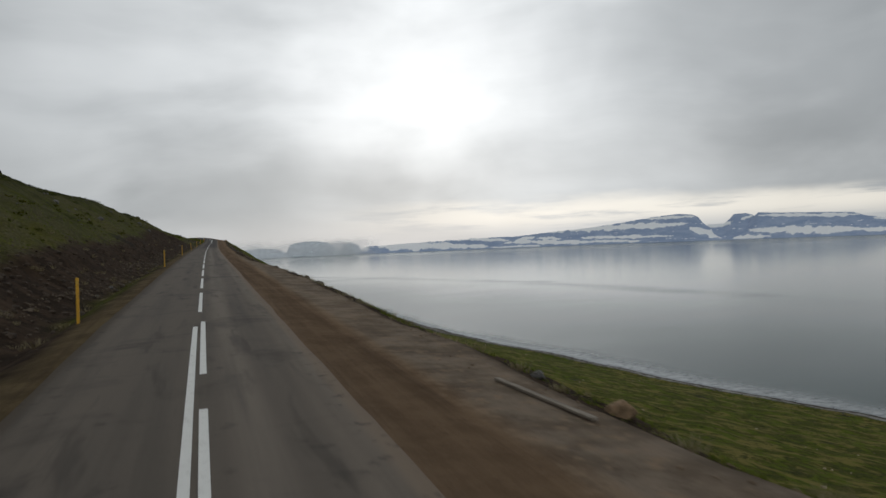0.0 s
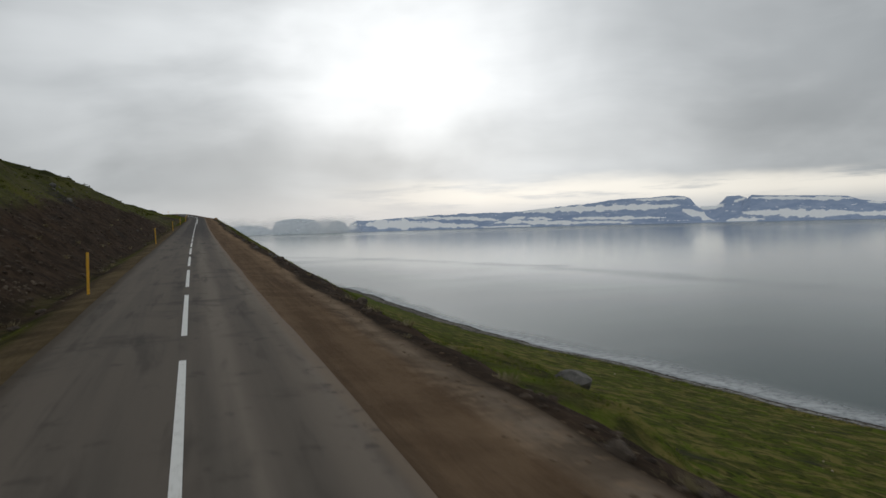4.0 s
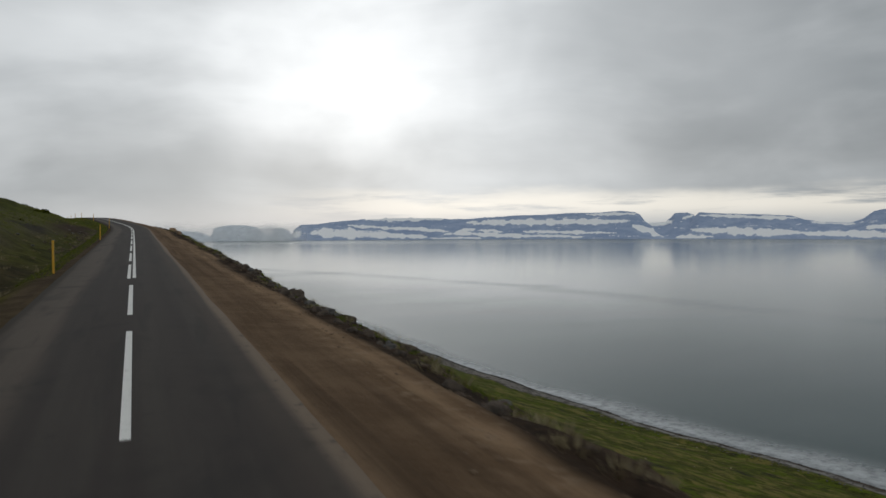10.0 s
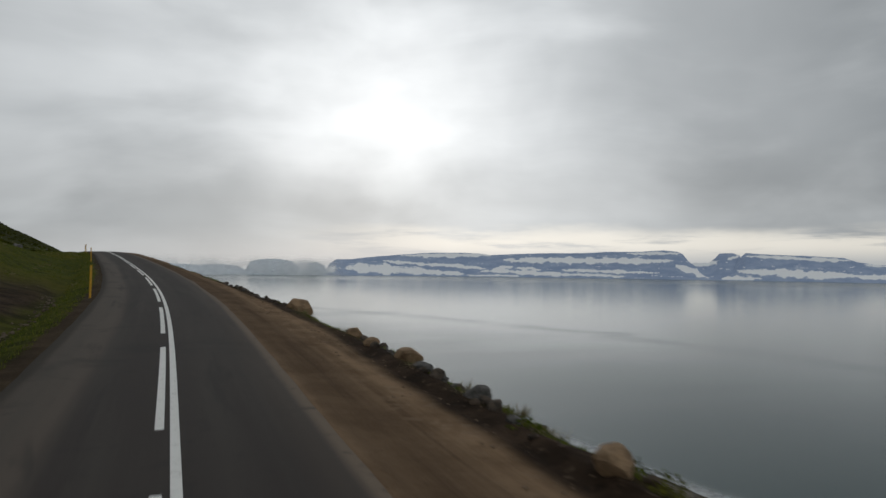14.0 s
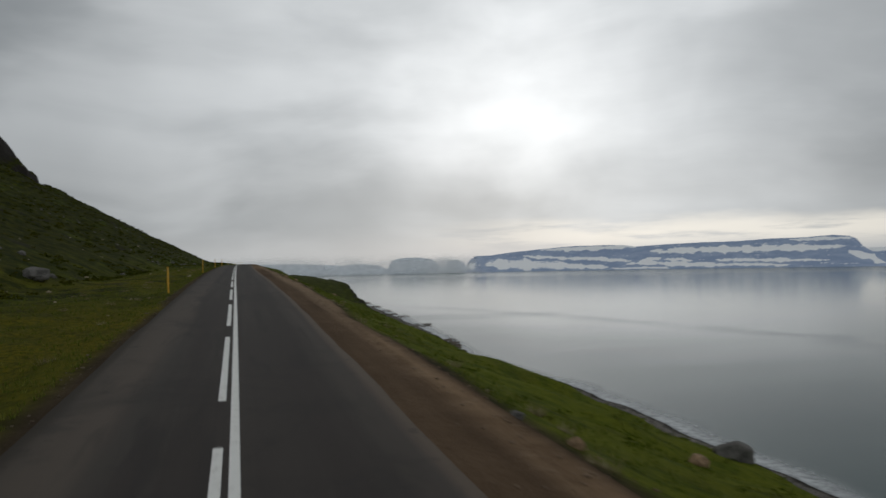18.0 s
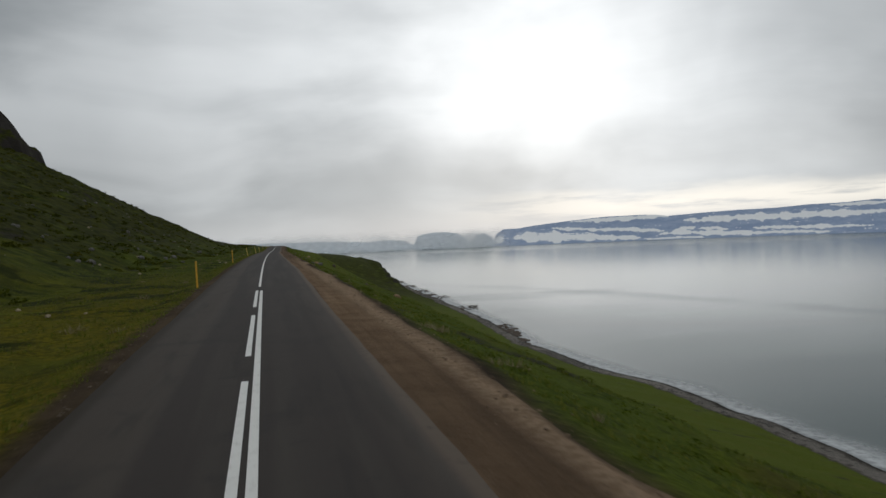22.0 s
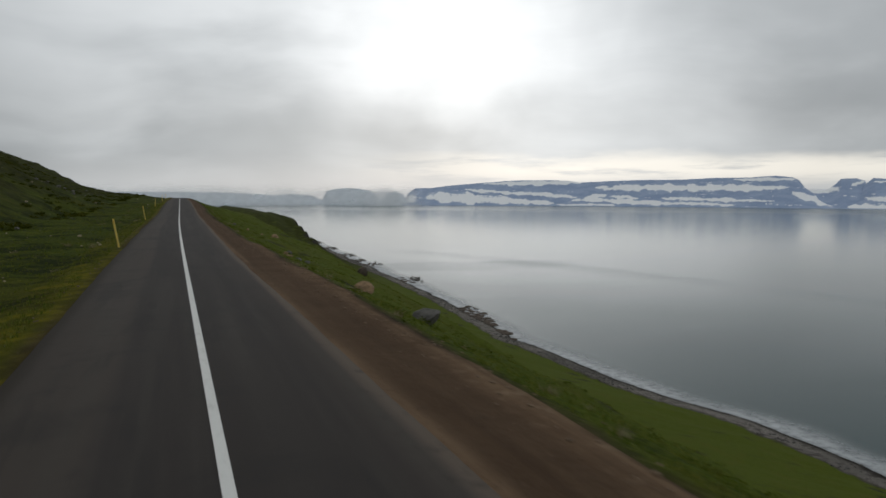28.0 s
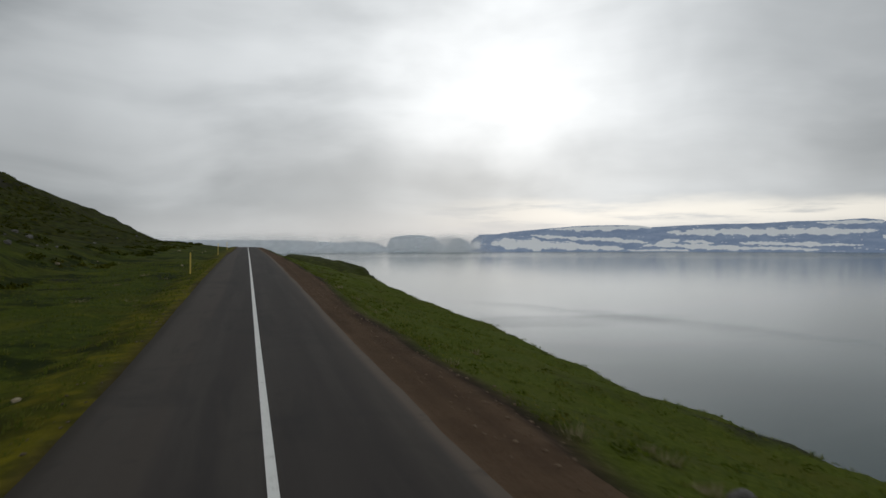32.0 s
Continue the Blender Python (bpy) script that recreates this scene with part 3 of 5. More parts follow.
# ---- alignment of the road ----
HEADING = [(-200, 0.0), (0, 0), (30, -0.4), (118, -0.65), (165, -1.05), (210, -1.1), (256, -1.35), (300, -1.3), (325, -1.2), (342, -1.3), (355, -0.25),
           (375, 2.4), (393, 4.1), (412, 4.55), (440, 4.7), (467, 4.8), (513, 4.6), (558, 4.3), (627, 3.7), (680, 3.55), (743, 3.0), (2600, 2.9)]
GRADE = [(-200, 0.0258), (0, 0.0258), (40, 0.0187), (118, 0.0151), (186, 0.0174), (233, 0.0214), (300, 0.0222), (360, 0.0291), (398, 0.0351), (420, 0.034),
         (444, 0.028), (467, 0.0209), (490, 0.0149), (513, 0.0119), (558, 0.0068), (627, -0.0014), (670, -0.0055), (743, -0.0066), (775, 0.0155), (805, 0.0063),
         (830, 0.0044), (860, -0.0056), (900, -0.0006), (950, -0.0035), (1050, -0.0439), (1400, -0.0516), (2600, -0.0246)]
ALONG = np.arange(-200.0, 2600.0, 1.0)


def knots(pairs, at):
    return np.interp(at, [a for a, b in pairs], [b for a, b in pairs])


def softened(pairs, w=10):
    ker = np.hanning(2 * w + 1)
    return np.convolve(np.pad(knots(pairs, ALONG), w, mode="edge"), ker / ker.sum(), mode="valid")


TURN, RISE = softened(HEADING), softened(GRADE)
LINE_X = np.concatenate([[0], np.cumsum(-np.sin(np.radians(TURN[:-1])))])
LINE_Y = np.concatenate([[0], np.cumsum(np.cos(np.radians(TURN[:-1])))])
LINE_Z = np.concatenate([[0], np.cumsum(RISE[:-1])])
LINE_X, LINE_Y, LINE_Z = LINE_X - LINE_X[200], LINE_Y - LINE_Y[200], LINE_Z - LINE_Z[200]


def on_plan(s, lat):
    """World x, y of a station and a sideways distance (right is positive)."""
    a = np.radians(np.interp(s, ALONG, TURN))
    return np.interp(s, ALONG, LINE_X) + np.cos(a) * lat, np.interp(s, ALONG, LINE_Y) + np.sin(a) * lat


def road_z(s):
    return np.interp(s, ALONG, LINE_Z)


def step(x, lo, hi):
    u = np.clip((x - lo) / (hi - lo), 0, 1)
    return u * u * (3 - 2 * u)


def hash2(i, j, seed):
    v = np.sin(i * 127.1 + j * 311.7 + seed * 74.7) * 43758.5453
    return v - np.floor(v)


def value_noise(x, y, seed=0):
    i, j = np.floor(x), np.floor(y)
    u, v = x - i, y - j
    u, v = u * u * (3 - 2 * u), v * v * (3 - 2 * v)
    a, b, c, d = hash2(i, j, seed), hash2(i + 1, j, seed), hash2(i, j + 1, seed), hash2(i + 1, j + 1, seed)
    return (a + (b - a) * u) * (1 - v) + (c + (d - c) * u) * v


def fractal(x, y, octaves=4, seed=0, gain=0.5):
    total, amp, norm = 0.0, 1.0, 0.0
    for o in range(octaves):
        total = total + amp * value_noise(x * 2 ** o, y * 2 ** o, seed + o * 17)
        norm += amp
        amp *= gain
    return total / norm - 0.5


GRAVEL_EDGE = [(-200, 7.0), (0, 6.7), (25, 6.5), (50, 6.5), (68, 6.3), (88, 5.3), (115, 4.9), (150, 5.1), (250, 5.05), (310, 5.3), (370, 5.2), (400, 4.7), (560, 4.7), (630, 4.4), (680, 4.5), (715, 4.0), (780, 4.0), (2600, 4.1)]
ASPHALT_EDGE = [(-200, 2.5), (50, 2.5), (200, 2.45), (340, 2.45), (390, 2.75), (430, 2.8), (475, 2.8), (505, 2.6), (540, 2.7), (575, 2.95), (620, 2.6), (685, 2.3), (725, 2.55), (755, 2.55), (2600, 2.5)]
CUT_TOP = [(-200, 9), (40, 9.3), (90, 9.3), (137, 10.6), (176, 12.5), (205, 13.5), (232, 11.5), (262, 9.0), (300, 9.6), (350, 10), (390, 7.5), (2600, 7)]
SHORE = [(-200, 260), (200, 225.965), (280, 205.688), (360, 192.246), (440, 181.432), (560, 182.295), (700, 186.723), (760, 190.637), (850, 189.661),
         (915, 176.725), (1007, 171.631), (1150, 184.041), (1400, 190.095), (1800, 192.265), (2300, 201.922), (2600, 244.313)]

# steepness of the bank below the gravel and further out, strength of the ridge along its edge, height of the hill
BANK = [(-200, 0.61), (0, 0.62), (80, 0.632), (160, 0.6591), (240, 0.6771), (320, 0.7907), (380, 0.6461), (430, 0.3537), (480, 0.4668), (540, 0.463), (620, 0.45), (655, 0.55), (690, 0.53), (720, 0.3675), (765, 0.2755), (800, 0.3087), (850, 0.2627), (900, 0.3909), (980, 0.3898), (1100, 0.41), (1300, 0.41)]
LOWER = [(-200, 0.25), (380, 0.3417), (480, 0.2686), (600, 0.25), (700, 0.25), (740, 0.283), (800, 0.3725), (860, 0.4037), (920, 0.25), (1000, 0.25), (1200, 0.25)]
RIDGE = [(60, 0), (110, -0.3822), (160, 0.4199), (215, -0.3172), (250, 0.5405), (290, 0.8233), (330, 1.0853), (355, 0.7599), (400, 0)]
HILL = [(-200, 1), (0, 0.75), (60, 1.0013), (140, 1.0055), (220, 1.0315), (300, 0.8159), (345, 0.5281), (370, 0.4809), (400, 0.5539), (425, 0.6544), (450, 1.0004),
        (600, 1.0397), (800, 1.2493), (900, 0.5566), (975, 0.8997), (1050, 0.7872), (1120, 0.9506), (1250, 0.9181), (1350, 1.0095), (2600, 1)]


def shore_lat(s):
    return knots(SHORE, s) + 5.0 * fractal(s / 22.0, s * 0 + 3.1, 4, 5) + 10.0 * np.maximum(fractal(s / 60.0, s * 0 + 8.2, 2, 9) - 0.12, 0) * step(s, 850, 1000)


def ground_z(s, lat):
    """Height of the terrain."""
    z0 = road_z(s)
    e = knots(GRAVEL_EDGE, s) + 0.9 * fractal(s / 9.0, s * 0, 4, 2)
    shore = shore_lat(s)
    lumps = fractal(s / 14.0, lat / 14.0, 5, 1)
    small = fractal(s / 2.2, lat / 2.2, 3, 4)
    # seaward side
    u = np.maximum(lat - e, 0)
    berm = knots(RIDGE, s)
    ub = np.maximum(u - 0.55 * berm, 0)
    rough_edge = step(s, 60, 120) * (1 - step(s, 360, 430))
    zr = z0 - 0.10 - (0.075 - 0.045 * step(s, 420, 480)) * np.clip(lat - 2.5, 0, 5) + 0.04 * small * step(lat, 3, 4)
    zr = zr + (0.05 + 0.10 * step(s, 215, 250)) * berm * np.clip(0.75 + 2.2 * fractal(s / 4.5, lat / 6.0, 3, 29), 0.1, 1.6) * step(u, 0.0, 0.7) * (1 - step(u, 1.5, 3.2))
    zr = zr + (0.08 + 0.22 * rough_edge * (0.5 + 2 * fractal(s / 5.0, s * 0 + 1, 3, 6))) * step(u, 0.0, 0.8) * (1 - step(u, 1.2, 2.6))
    zr = zr - 0.16 * step(u, 0.0, 0.35) + 0.5 * np.maximum(fractal(s / 2.6, lat / 1.8, 3, 47), -0.1) * step(u, 0.5, 1.2) * (1 - step(u, 4, 8)) * (0.35 + 0.65 * step(s, 220, 260) * (1 - step(s, 400, 440)))
    w = np.clip(u / np.maximum(shore - e, 1), 0, 1.6)
    bend = 0.62 + 0.05 * step(s, 400, 480) - 0.09 * step(s, 560, 700)
    wb = np.clip(ub / np.maximum(shore - e - 10.0, 1), 1e-6, 1)
    fall = (z0 - 0.1 - SEA - 1.9) * np.power(wb, bend) * step(ub, -0.5, 1.5)
    fall = np.minimum(fall, np.minimum(knots(BANK, s), 0.36) * np.minimum(ub, 2.0) + np.minimum(knots(BANK, s), 0.54) * np.clip(ub - 2.0, 0, 2.5) + knots(BANK, s) * np.maximum(ub - 4.5, 0) + knots(LOWER, s) * np.maximum(ub - 14, 0))
    right = zr - fall + lumps * 1.6 * step(u, 4, 25) * (1 - step(w, 0.9, 1.0)) + 1.3 * fractal(s / 5.0, lat / 5.0, 3, 28) * step(u, 2, 8) * (1 - step(w, 0.3, 0.6)) + small * 0.25 * step(u, 0.5, 2)
    right = right + 2.4 * np.exp(-((s - 125) / 9) ** 2 - ((lat - 18) / 5) ** 2)
    right = np.where(lat > shore - 10.0, SEA + 0.4 + 0.15 * np.clip(shore - lat, 0, 10) + small * 0.4, right)
    # far headland: level top ending in a low cliff
    top = np.where(w < 0.8, -13.5 - 0.13 * np.maximum(lat - 70, 0) - 0.25 * np.maximum(lat - 130, 0) + 3.0 * lumps, SEA + 0.6 + (40.0 + 8 * lumps) * (1 - step(w + 0.15 * lumps, 0.84, 0.97)))
    far = step(s, 1500, 1850) * step(lat, 20, 80)
    right = right + (np.minimum(top, 0) - right) * far
    right = right + (SEA - 4.0 - right) * step(s, 2110, 2200) * step(lat, 25, 60)
    right = np.where(w > 1.0, SEA + 0.6 - (w - 1.0) * 30.0, right)
    # hill side
    v = np.maximum(-lat - 2.8, 0)
    verge = z0 - 0.10 - 0.05 * v
    cut = 1 - step(s, 225, 260)
    meadow = step(s, 400, 450)
    ditch = -0.5 * np.exp(-((v - 2.6) / 0.9) ** 2) * (1 - 0.6 * meadow)
    h = np.maximum(v - 3.2, 0)
    bank = 14.0 + 8.0 * fractal(s / 25.0, s * 0 + 2, 3, 14)
    hill_a = (0.74 * np.minimum(h, bank) + 0.33 * np.maximum(h - bank, 0)) * step(h, -1.5, 3.0)
    hill_b = (0.64 * np.minimum(h, 14) + 0.36 * np.maximum(h - 12, 0)) * step(h, -1.0, 5.0)
    even = np.where(h < 9, 0.06 * h, 0.54 + 0.46 * (h - 9))
    q = np.clip(h - 9, 0, 95)
    hollow = np.where(h < 9, 0.06 * h, 0.54 + 0.25 * q + 0.0022 * q * q + 0.46 * np.maximum(h - 104, 0))
    hill_c = (even + (hollow - even) * step(s, 780, 900)) * step(h, -1, 12)
    hill_c = hill_c + (4.5 + 12 * fractal(s / 22.0, lat / 30.0, 3, 24)) * np.exp(-((h - 122) / 34) ** 2) * step(s, 860, 940) * (1 - step(s, 1080, 1180))
    hill_c = hill_c + 2.6 * np.exp(-((s - 422) / 26) ** 2) * step(h, 1, 9)
    hill_c = hill_c + 1.4 * np.exp(-((h - 9) / 8) ** 2) * step(s, 830, 880) * (1 - step(s, 960, 1010))
    cliff = step(s, 1020, 1120) * (1 - step(s, 1400, 1600))
    ragged = h - 12 - 0.27 * np.maximum(s - 1120, 0) + 22 * fractal(s / 40.0, lat / 80.0, 4, 7)
    hill_c = hill_c + cliff * (28.0 * step(ragged, 158, 172) + 26.0 * step(ragged, 178, 204) + 0.45 * np.maximum(ragged - 204, 0))
    hill_c = hill_c * (1 - 0.25 * step(s, 1000, 1300) * (1 - cliff))
    mid = step(s, 235, 275)
    hill = (hill_a * (1 - mid) + (hill_b * (1 - meadow) + hill_c * meadow) * mid) * knots(HILL, s)
    flat = 230.0 + 30 * fractal(s / 120.0, lat / 200.0, 2, 3)
    hill = np.where(hill > flat, flat + 0.15 * (hill - flat), hill)
    crag = fractal(s / 5.0, lat / 5.0, 3, 8) * 1.5 * step(h, 12, 30) + cliff * (16 * np.abs(fractal(s / 24.0, lat / 18.0, 4, 18)) + 11 * np.abs(fractal(s / 8.0, lat / 14.0, 3, 19))) * step(ragged, 150, 165)
    left = verge + ditch + hill + crag + lumps * (1.0 + 3.0 * step(h, 20, 80)) * step(h, 1, 10) * 1.2 + small * 0.30 * step(v, 1.8, 3.5)
    left = left + 1.2 * fractal(s / 3.2, lat / 2.4, 4, 33) * step(v, 3.6, 5.5) * cut * (1 - step(h, 18, 30))
    z = np.where(lat >= 0, right, left)
    return np.where((lat > -2.7) & (lat < 2.0), z0 - 0.12, z)


def sheet_mesh(name, s, lat, z, mat):
    """A grid mesh over stations and sideways distances, with the lane coordinates as its UV map."""
    ns, nl = s.shape
    x, y = on_plan(s, lat)
    co = np.stack([x, y, z], -1).reshape(-1, 3)
    idx = np.arange(ns * nl).reshape(ns, nl)
    quads = np.stack([idx[:-1, :-1], idx[:-1, 1:], idx[1:, 1:], idx[1:, :-1]], -1).reshape(-1, 4)
    me = bpy.data.meshes.new(name)
    me.from_pydata(co.tolist(), [], quads.tolist())
    layer = me.uv_layers.new(name="lane")
    flatuv = np.stack([lat, s], -1).reshape(-1, 2)[quads.reshape(-1)]
    layer.data.foreach_set("uv", flatuv.astype(np.float32).reshape(-1))
    me.materials.append(mat)
    me.polygons.foreach_set("use_smooth", np.ones(len(quads), dtype=bool))
    me.update()
    return me


def stations():
    return np.concatenate([np.arange(-196, -60, 8.0), np.arange(-60, 0, 2.0), np.arange(0, 860, 1.0), np.arange(860, 1200, 2.5), np.arange(1200, 1640, 5.0), np.arange(1640, 2590, 14.0)])


def build_ground():
    lats = np.concatenate([-np.geomspace(1900, 740, 10), -np.geomspace(700, 40, 130), -np.linspace(39, 14, 20), -np.linspace(13.4, 2.6, 28), [0.0], np.linspace(1.9, 4.3, 9), np.linspace(4.55, 11.8, 36), np.linspace(12.7, 40, 24),
                           np.linspace(44, 160, 26), np.linspace(163, 285, 60)])
    s, lat = np.meshgrid(stations(), lats, indexing="ij")
    z = ground_z(s, lat)
    me = sheet_mesh("ground", s, lat, z, GROUND)
    # where gravel, grass and rock lie
    wob = fractal(s / 6.0, lat / 6.0, 4, 11)
    wide = fractal(s / 28.0, lat / 20.0, 3, 12)
    e = knots(GRAVEL_EDGE, s) + 0.9 * fractal(s / 9.0, s * 0, 4, 2)
    gravel = step(lat, 2.0, 2.4) * (1 - step(lat + wob * 0.8, e - 0.25, e + 0.25))
    verge_w = 4.0 - 0.75 * step(s, 240, 420) + 0.35 * step(s, 480, 540) - 0.75 * step(s, 560, 640)
    gravel = np.maximum(gravel, step(-lat, 2.0, 2.4) * (1 - step(-lat + wob * 1.2, verge_w - 0.4, verge_w + 0.3)))
    rough_edge = step(s, 25, 70) * (1 - step(s, 330, 400))
    mossy = step(s, 284, 294) * (1 - step(s, 344, 352)) * (fractal(s / 9.0, s * 0 + 4, 3, 58) > -0.12)
    start_green = e + 0.55 - 0.5 * step(s, 400, 430) + 2.4 * (1 - step(s, 22, 50)) + rough_edge * (0.2 + 3.6 * (1 - step(s, 272, 300))) + wob * (0.8 + 1.6 * rough_edge) - 0.6 * mossy
    grass_r = step(lat, start_green, start_green + 1.2)
    grass_r = grass_r * (1 - (0.85 - 0.6 * step(s, 400, 440)) * step(fractal(s / 3.6, lat / 2.6, 4, 26), 0.10, 0.22) * (1 - step(lat, 10, 22)))
    shore = shore_lat(s)
    strip = 4.0 + 6.5 * step(s, 430, 520)
    beach = step(lat + wob * 4, shore - strip - 0.5, shore - strip + 2.0)
    grass_r = grass_r * (1 - beach)
    bare = 1 - 0.70 * step(s + 30 * wide, 262, 290) - 0.30 * step(s + 30 * wide, 365, 390)
    cut_top = knots(CUT_TOP, s) + wob * 2.2 + wide * 3.0
    grass_l = np.where(bare > 0.01, step(-lat, cut_top - 0.4, cut_top + 0.7), 0) * bare + (1 - bare) * step(-lat + wob * 1.2, verge_w - 0.1, verge_w + 0.5)
    grass_l = np.maximum(grass_l, step(s, 255, 290) * (1 - step(-lat + wob * 1.2, 4.9, 5.3)) * step(-lat, verge_w - 0.1, verge_w + 0.4) * (lat < 0))
    grass_l = np.maximum(grass_l, bare * np.exp(-((lat + 4.7 + wob) / 0.75) ** 2) * step(fractal(s / 9.0, lat / 3.0, 3, 38), -0.10, 0.06))
    grass_l = grass_l * (1 - np.exp(-((s - 360) / 22) ** 4) * step(-lat + wob * 3, 5.2, 6.4) * (1 - step(-lat + wob * 5, 9, 13)))
    high = step(np.gradient(z, axis=1) / np.maximum(np.abs(np.gradient(lat, axis=1)), 0.1) * -1 + wob * 0.4, 0.62, 0.95) * (lat < -20)
    cliff_face = step(np.abs(np.gradient(z, axis=1)) / np.maximum(np.abs(np.gradient(lat, axis=1)), 0.1) + wob * 0.4, 0.55, 0.9) * (lat > 40) * (s > 1500)
    rock = np.maximum(np.maximum(beach * (lat > 20) * (0.15 + 0.85 * step(s, 430, 520)), cliff_face), np.maximum(high, step(fractal(s / 7.0, lat / 5.0, 4, 21), 0.23, 0.30) * (np.abs(lat) > 6) * 0.8))
    grass = np.where(lat > 0, grass_r, grass_l)
    heath = np.maximum(step(-lat + wob * 10, 12, 26), 0.9 * step(s, 1150, 1500) * (lat > 0))
    col = np.stack([gravel, grass, rock, heath], -1).reshape(-1)
    me.color_attributes.new("zones", "FLOAT_COLOR", "POINT").data.foreach_set("color", col.astype(np.float32))
    strand = step(lat + wob * 4, shore - strip, shore - strip + 2.0) * (1 - step(lat + wob * 3, shore - 0.5, shore + 1.0)) * np.clip(0.95 + 1.0 * fractal(s / 45.0, lat * 0, 3, 23), 0.2, 1.0)
    me.attributes.new("strand", "FLOAT", "POINT").data.foreach_set("value", strand.reshape(-1).astype(np.float32))
    tagged(new("ground", me), "green and brown fjord hillside falling from the road to a stony shore", "ground", kind="structure")


def build_road():
    lats = np.array([-3.0, -2.92, -2.4, -1.6, -0.8, 0.0, 0.8, 1.6, 2.1, 2.72, 2.80])
    s, lat = np.meshgrid(np.concatenate([np.arange(-196, -60, 8.0), np.arange(-60, 860, 1.0), np.arange(860, 1200, 4.0)]), lats, indexing="ij")
    z = road_z(s) - 0.008 * np.abs(lat)
    outer = np.abs(lat) > 2.6
    lat = lat + np.where(outer, 0.16 * fractal(s / 6.0, np.sign(lat), 5, 31, 0.65), 0) + np.where(lat > 2.6, knots(ASPHALT_EDGE, s) - 2.72, 0)
    z[:, 0] -= 0.22
    z[:, -1] -= 0.22
    me = sheet_mesh("road", s, lat, z, ASPHALT)
    rim = np.where(lat > 0, knots(ASPHALT_EDGE, s) - lat, 2.92 + lat)
    me.attributes.new("rim", "FLOAT", "POINT").data.foreach_set("value", rim.reshape(-1).astype(np.float32))
    road = tagged(new("road", me), "worn grey asphalt road with dusty crumbling edges", "road", kind="structure")
    return road


def strip_mesh(s0, s1, lat, width):
    n = max(2, int((s1 - s0) / 1.5) + 1)
    s, l = np.meshgrid(np.linspace(s0, s1, n), [lat - width / 2, lat + width / 2], indexing="ij")
    z = road_z(s) - 0.008 * np.abs(l) + 0.006
    return sheet_mesh("lane_marking", s, l, z, PAINT)


def build_markings(road):
    w = 0.135
    marks = []
    for n in range(-16, 46):
        s0 = 2.7 + 12 * n
        if s0 < 20:
            marks.append((s0, s0 + 9, 0.11))
        elif s0 < 262:
            marks.append((s0, s0 + 9, 0.0))
        elif s0 < 545:
            marks.append((s0, s0 + 9, -0.11))
    marks += [(-190, 22.5, -0.11), (267, 551.5, 0.11), (554.5, 1190, 0.0)]
    for s0, s1, lat in marks:
        new("lane_marking", strip_mesh(s0, s1, lat, w)).parent = road


def build_sea():
    me = bpy.data.meshes.new("fjord")
    bm = bmesh.new()
    bmesh.ops.create_circle(bm, cap_ends=True, radius=5400, segments=64)
    bm.to_mesh(me)
    bm.free()
    me.materials.append(WATER)
    ob = new("fjord_water", me)
    ob.location = (0, 370, SEA)
    tagged(ob, "calm grey fjord water with faint smooth streaks", "water", kind="structure")
    s, w = np.meshgrid(np.arange(-60, 2400, 3.0), np.linspace(0, 1, 9), indexing="ij")
    width = 16.0 + 10.0 * fractal(s / 40.0, s * 0, 4, 41) + 14.0 * (1 - step(s, 430, 520)) + 6.0 * step(s, 600, 700)
    lat = shore_lat(s) - 0.5 + w * width
    me = sheet_mesh("surf", s, lat, SEA + 0.25 - 0.15 * w, FOAM)
    wash = 0.9 * step(w, 0, 0.2) * (1 - step(w, 0.2, 1.0)) * np.clip(0.9 + 0.8 * fractal(s / 30.0, s * 0 + 6, 3, 42), 0.2, 1)
    me.attributes.new("wash", "FLOAT", "POINT").data.foreach_set("value", wash.reshape(-1).astype(np.float32))
    tagged(new("surf", me), "pale soft line of surf along the shore", "surf", kind="structure")


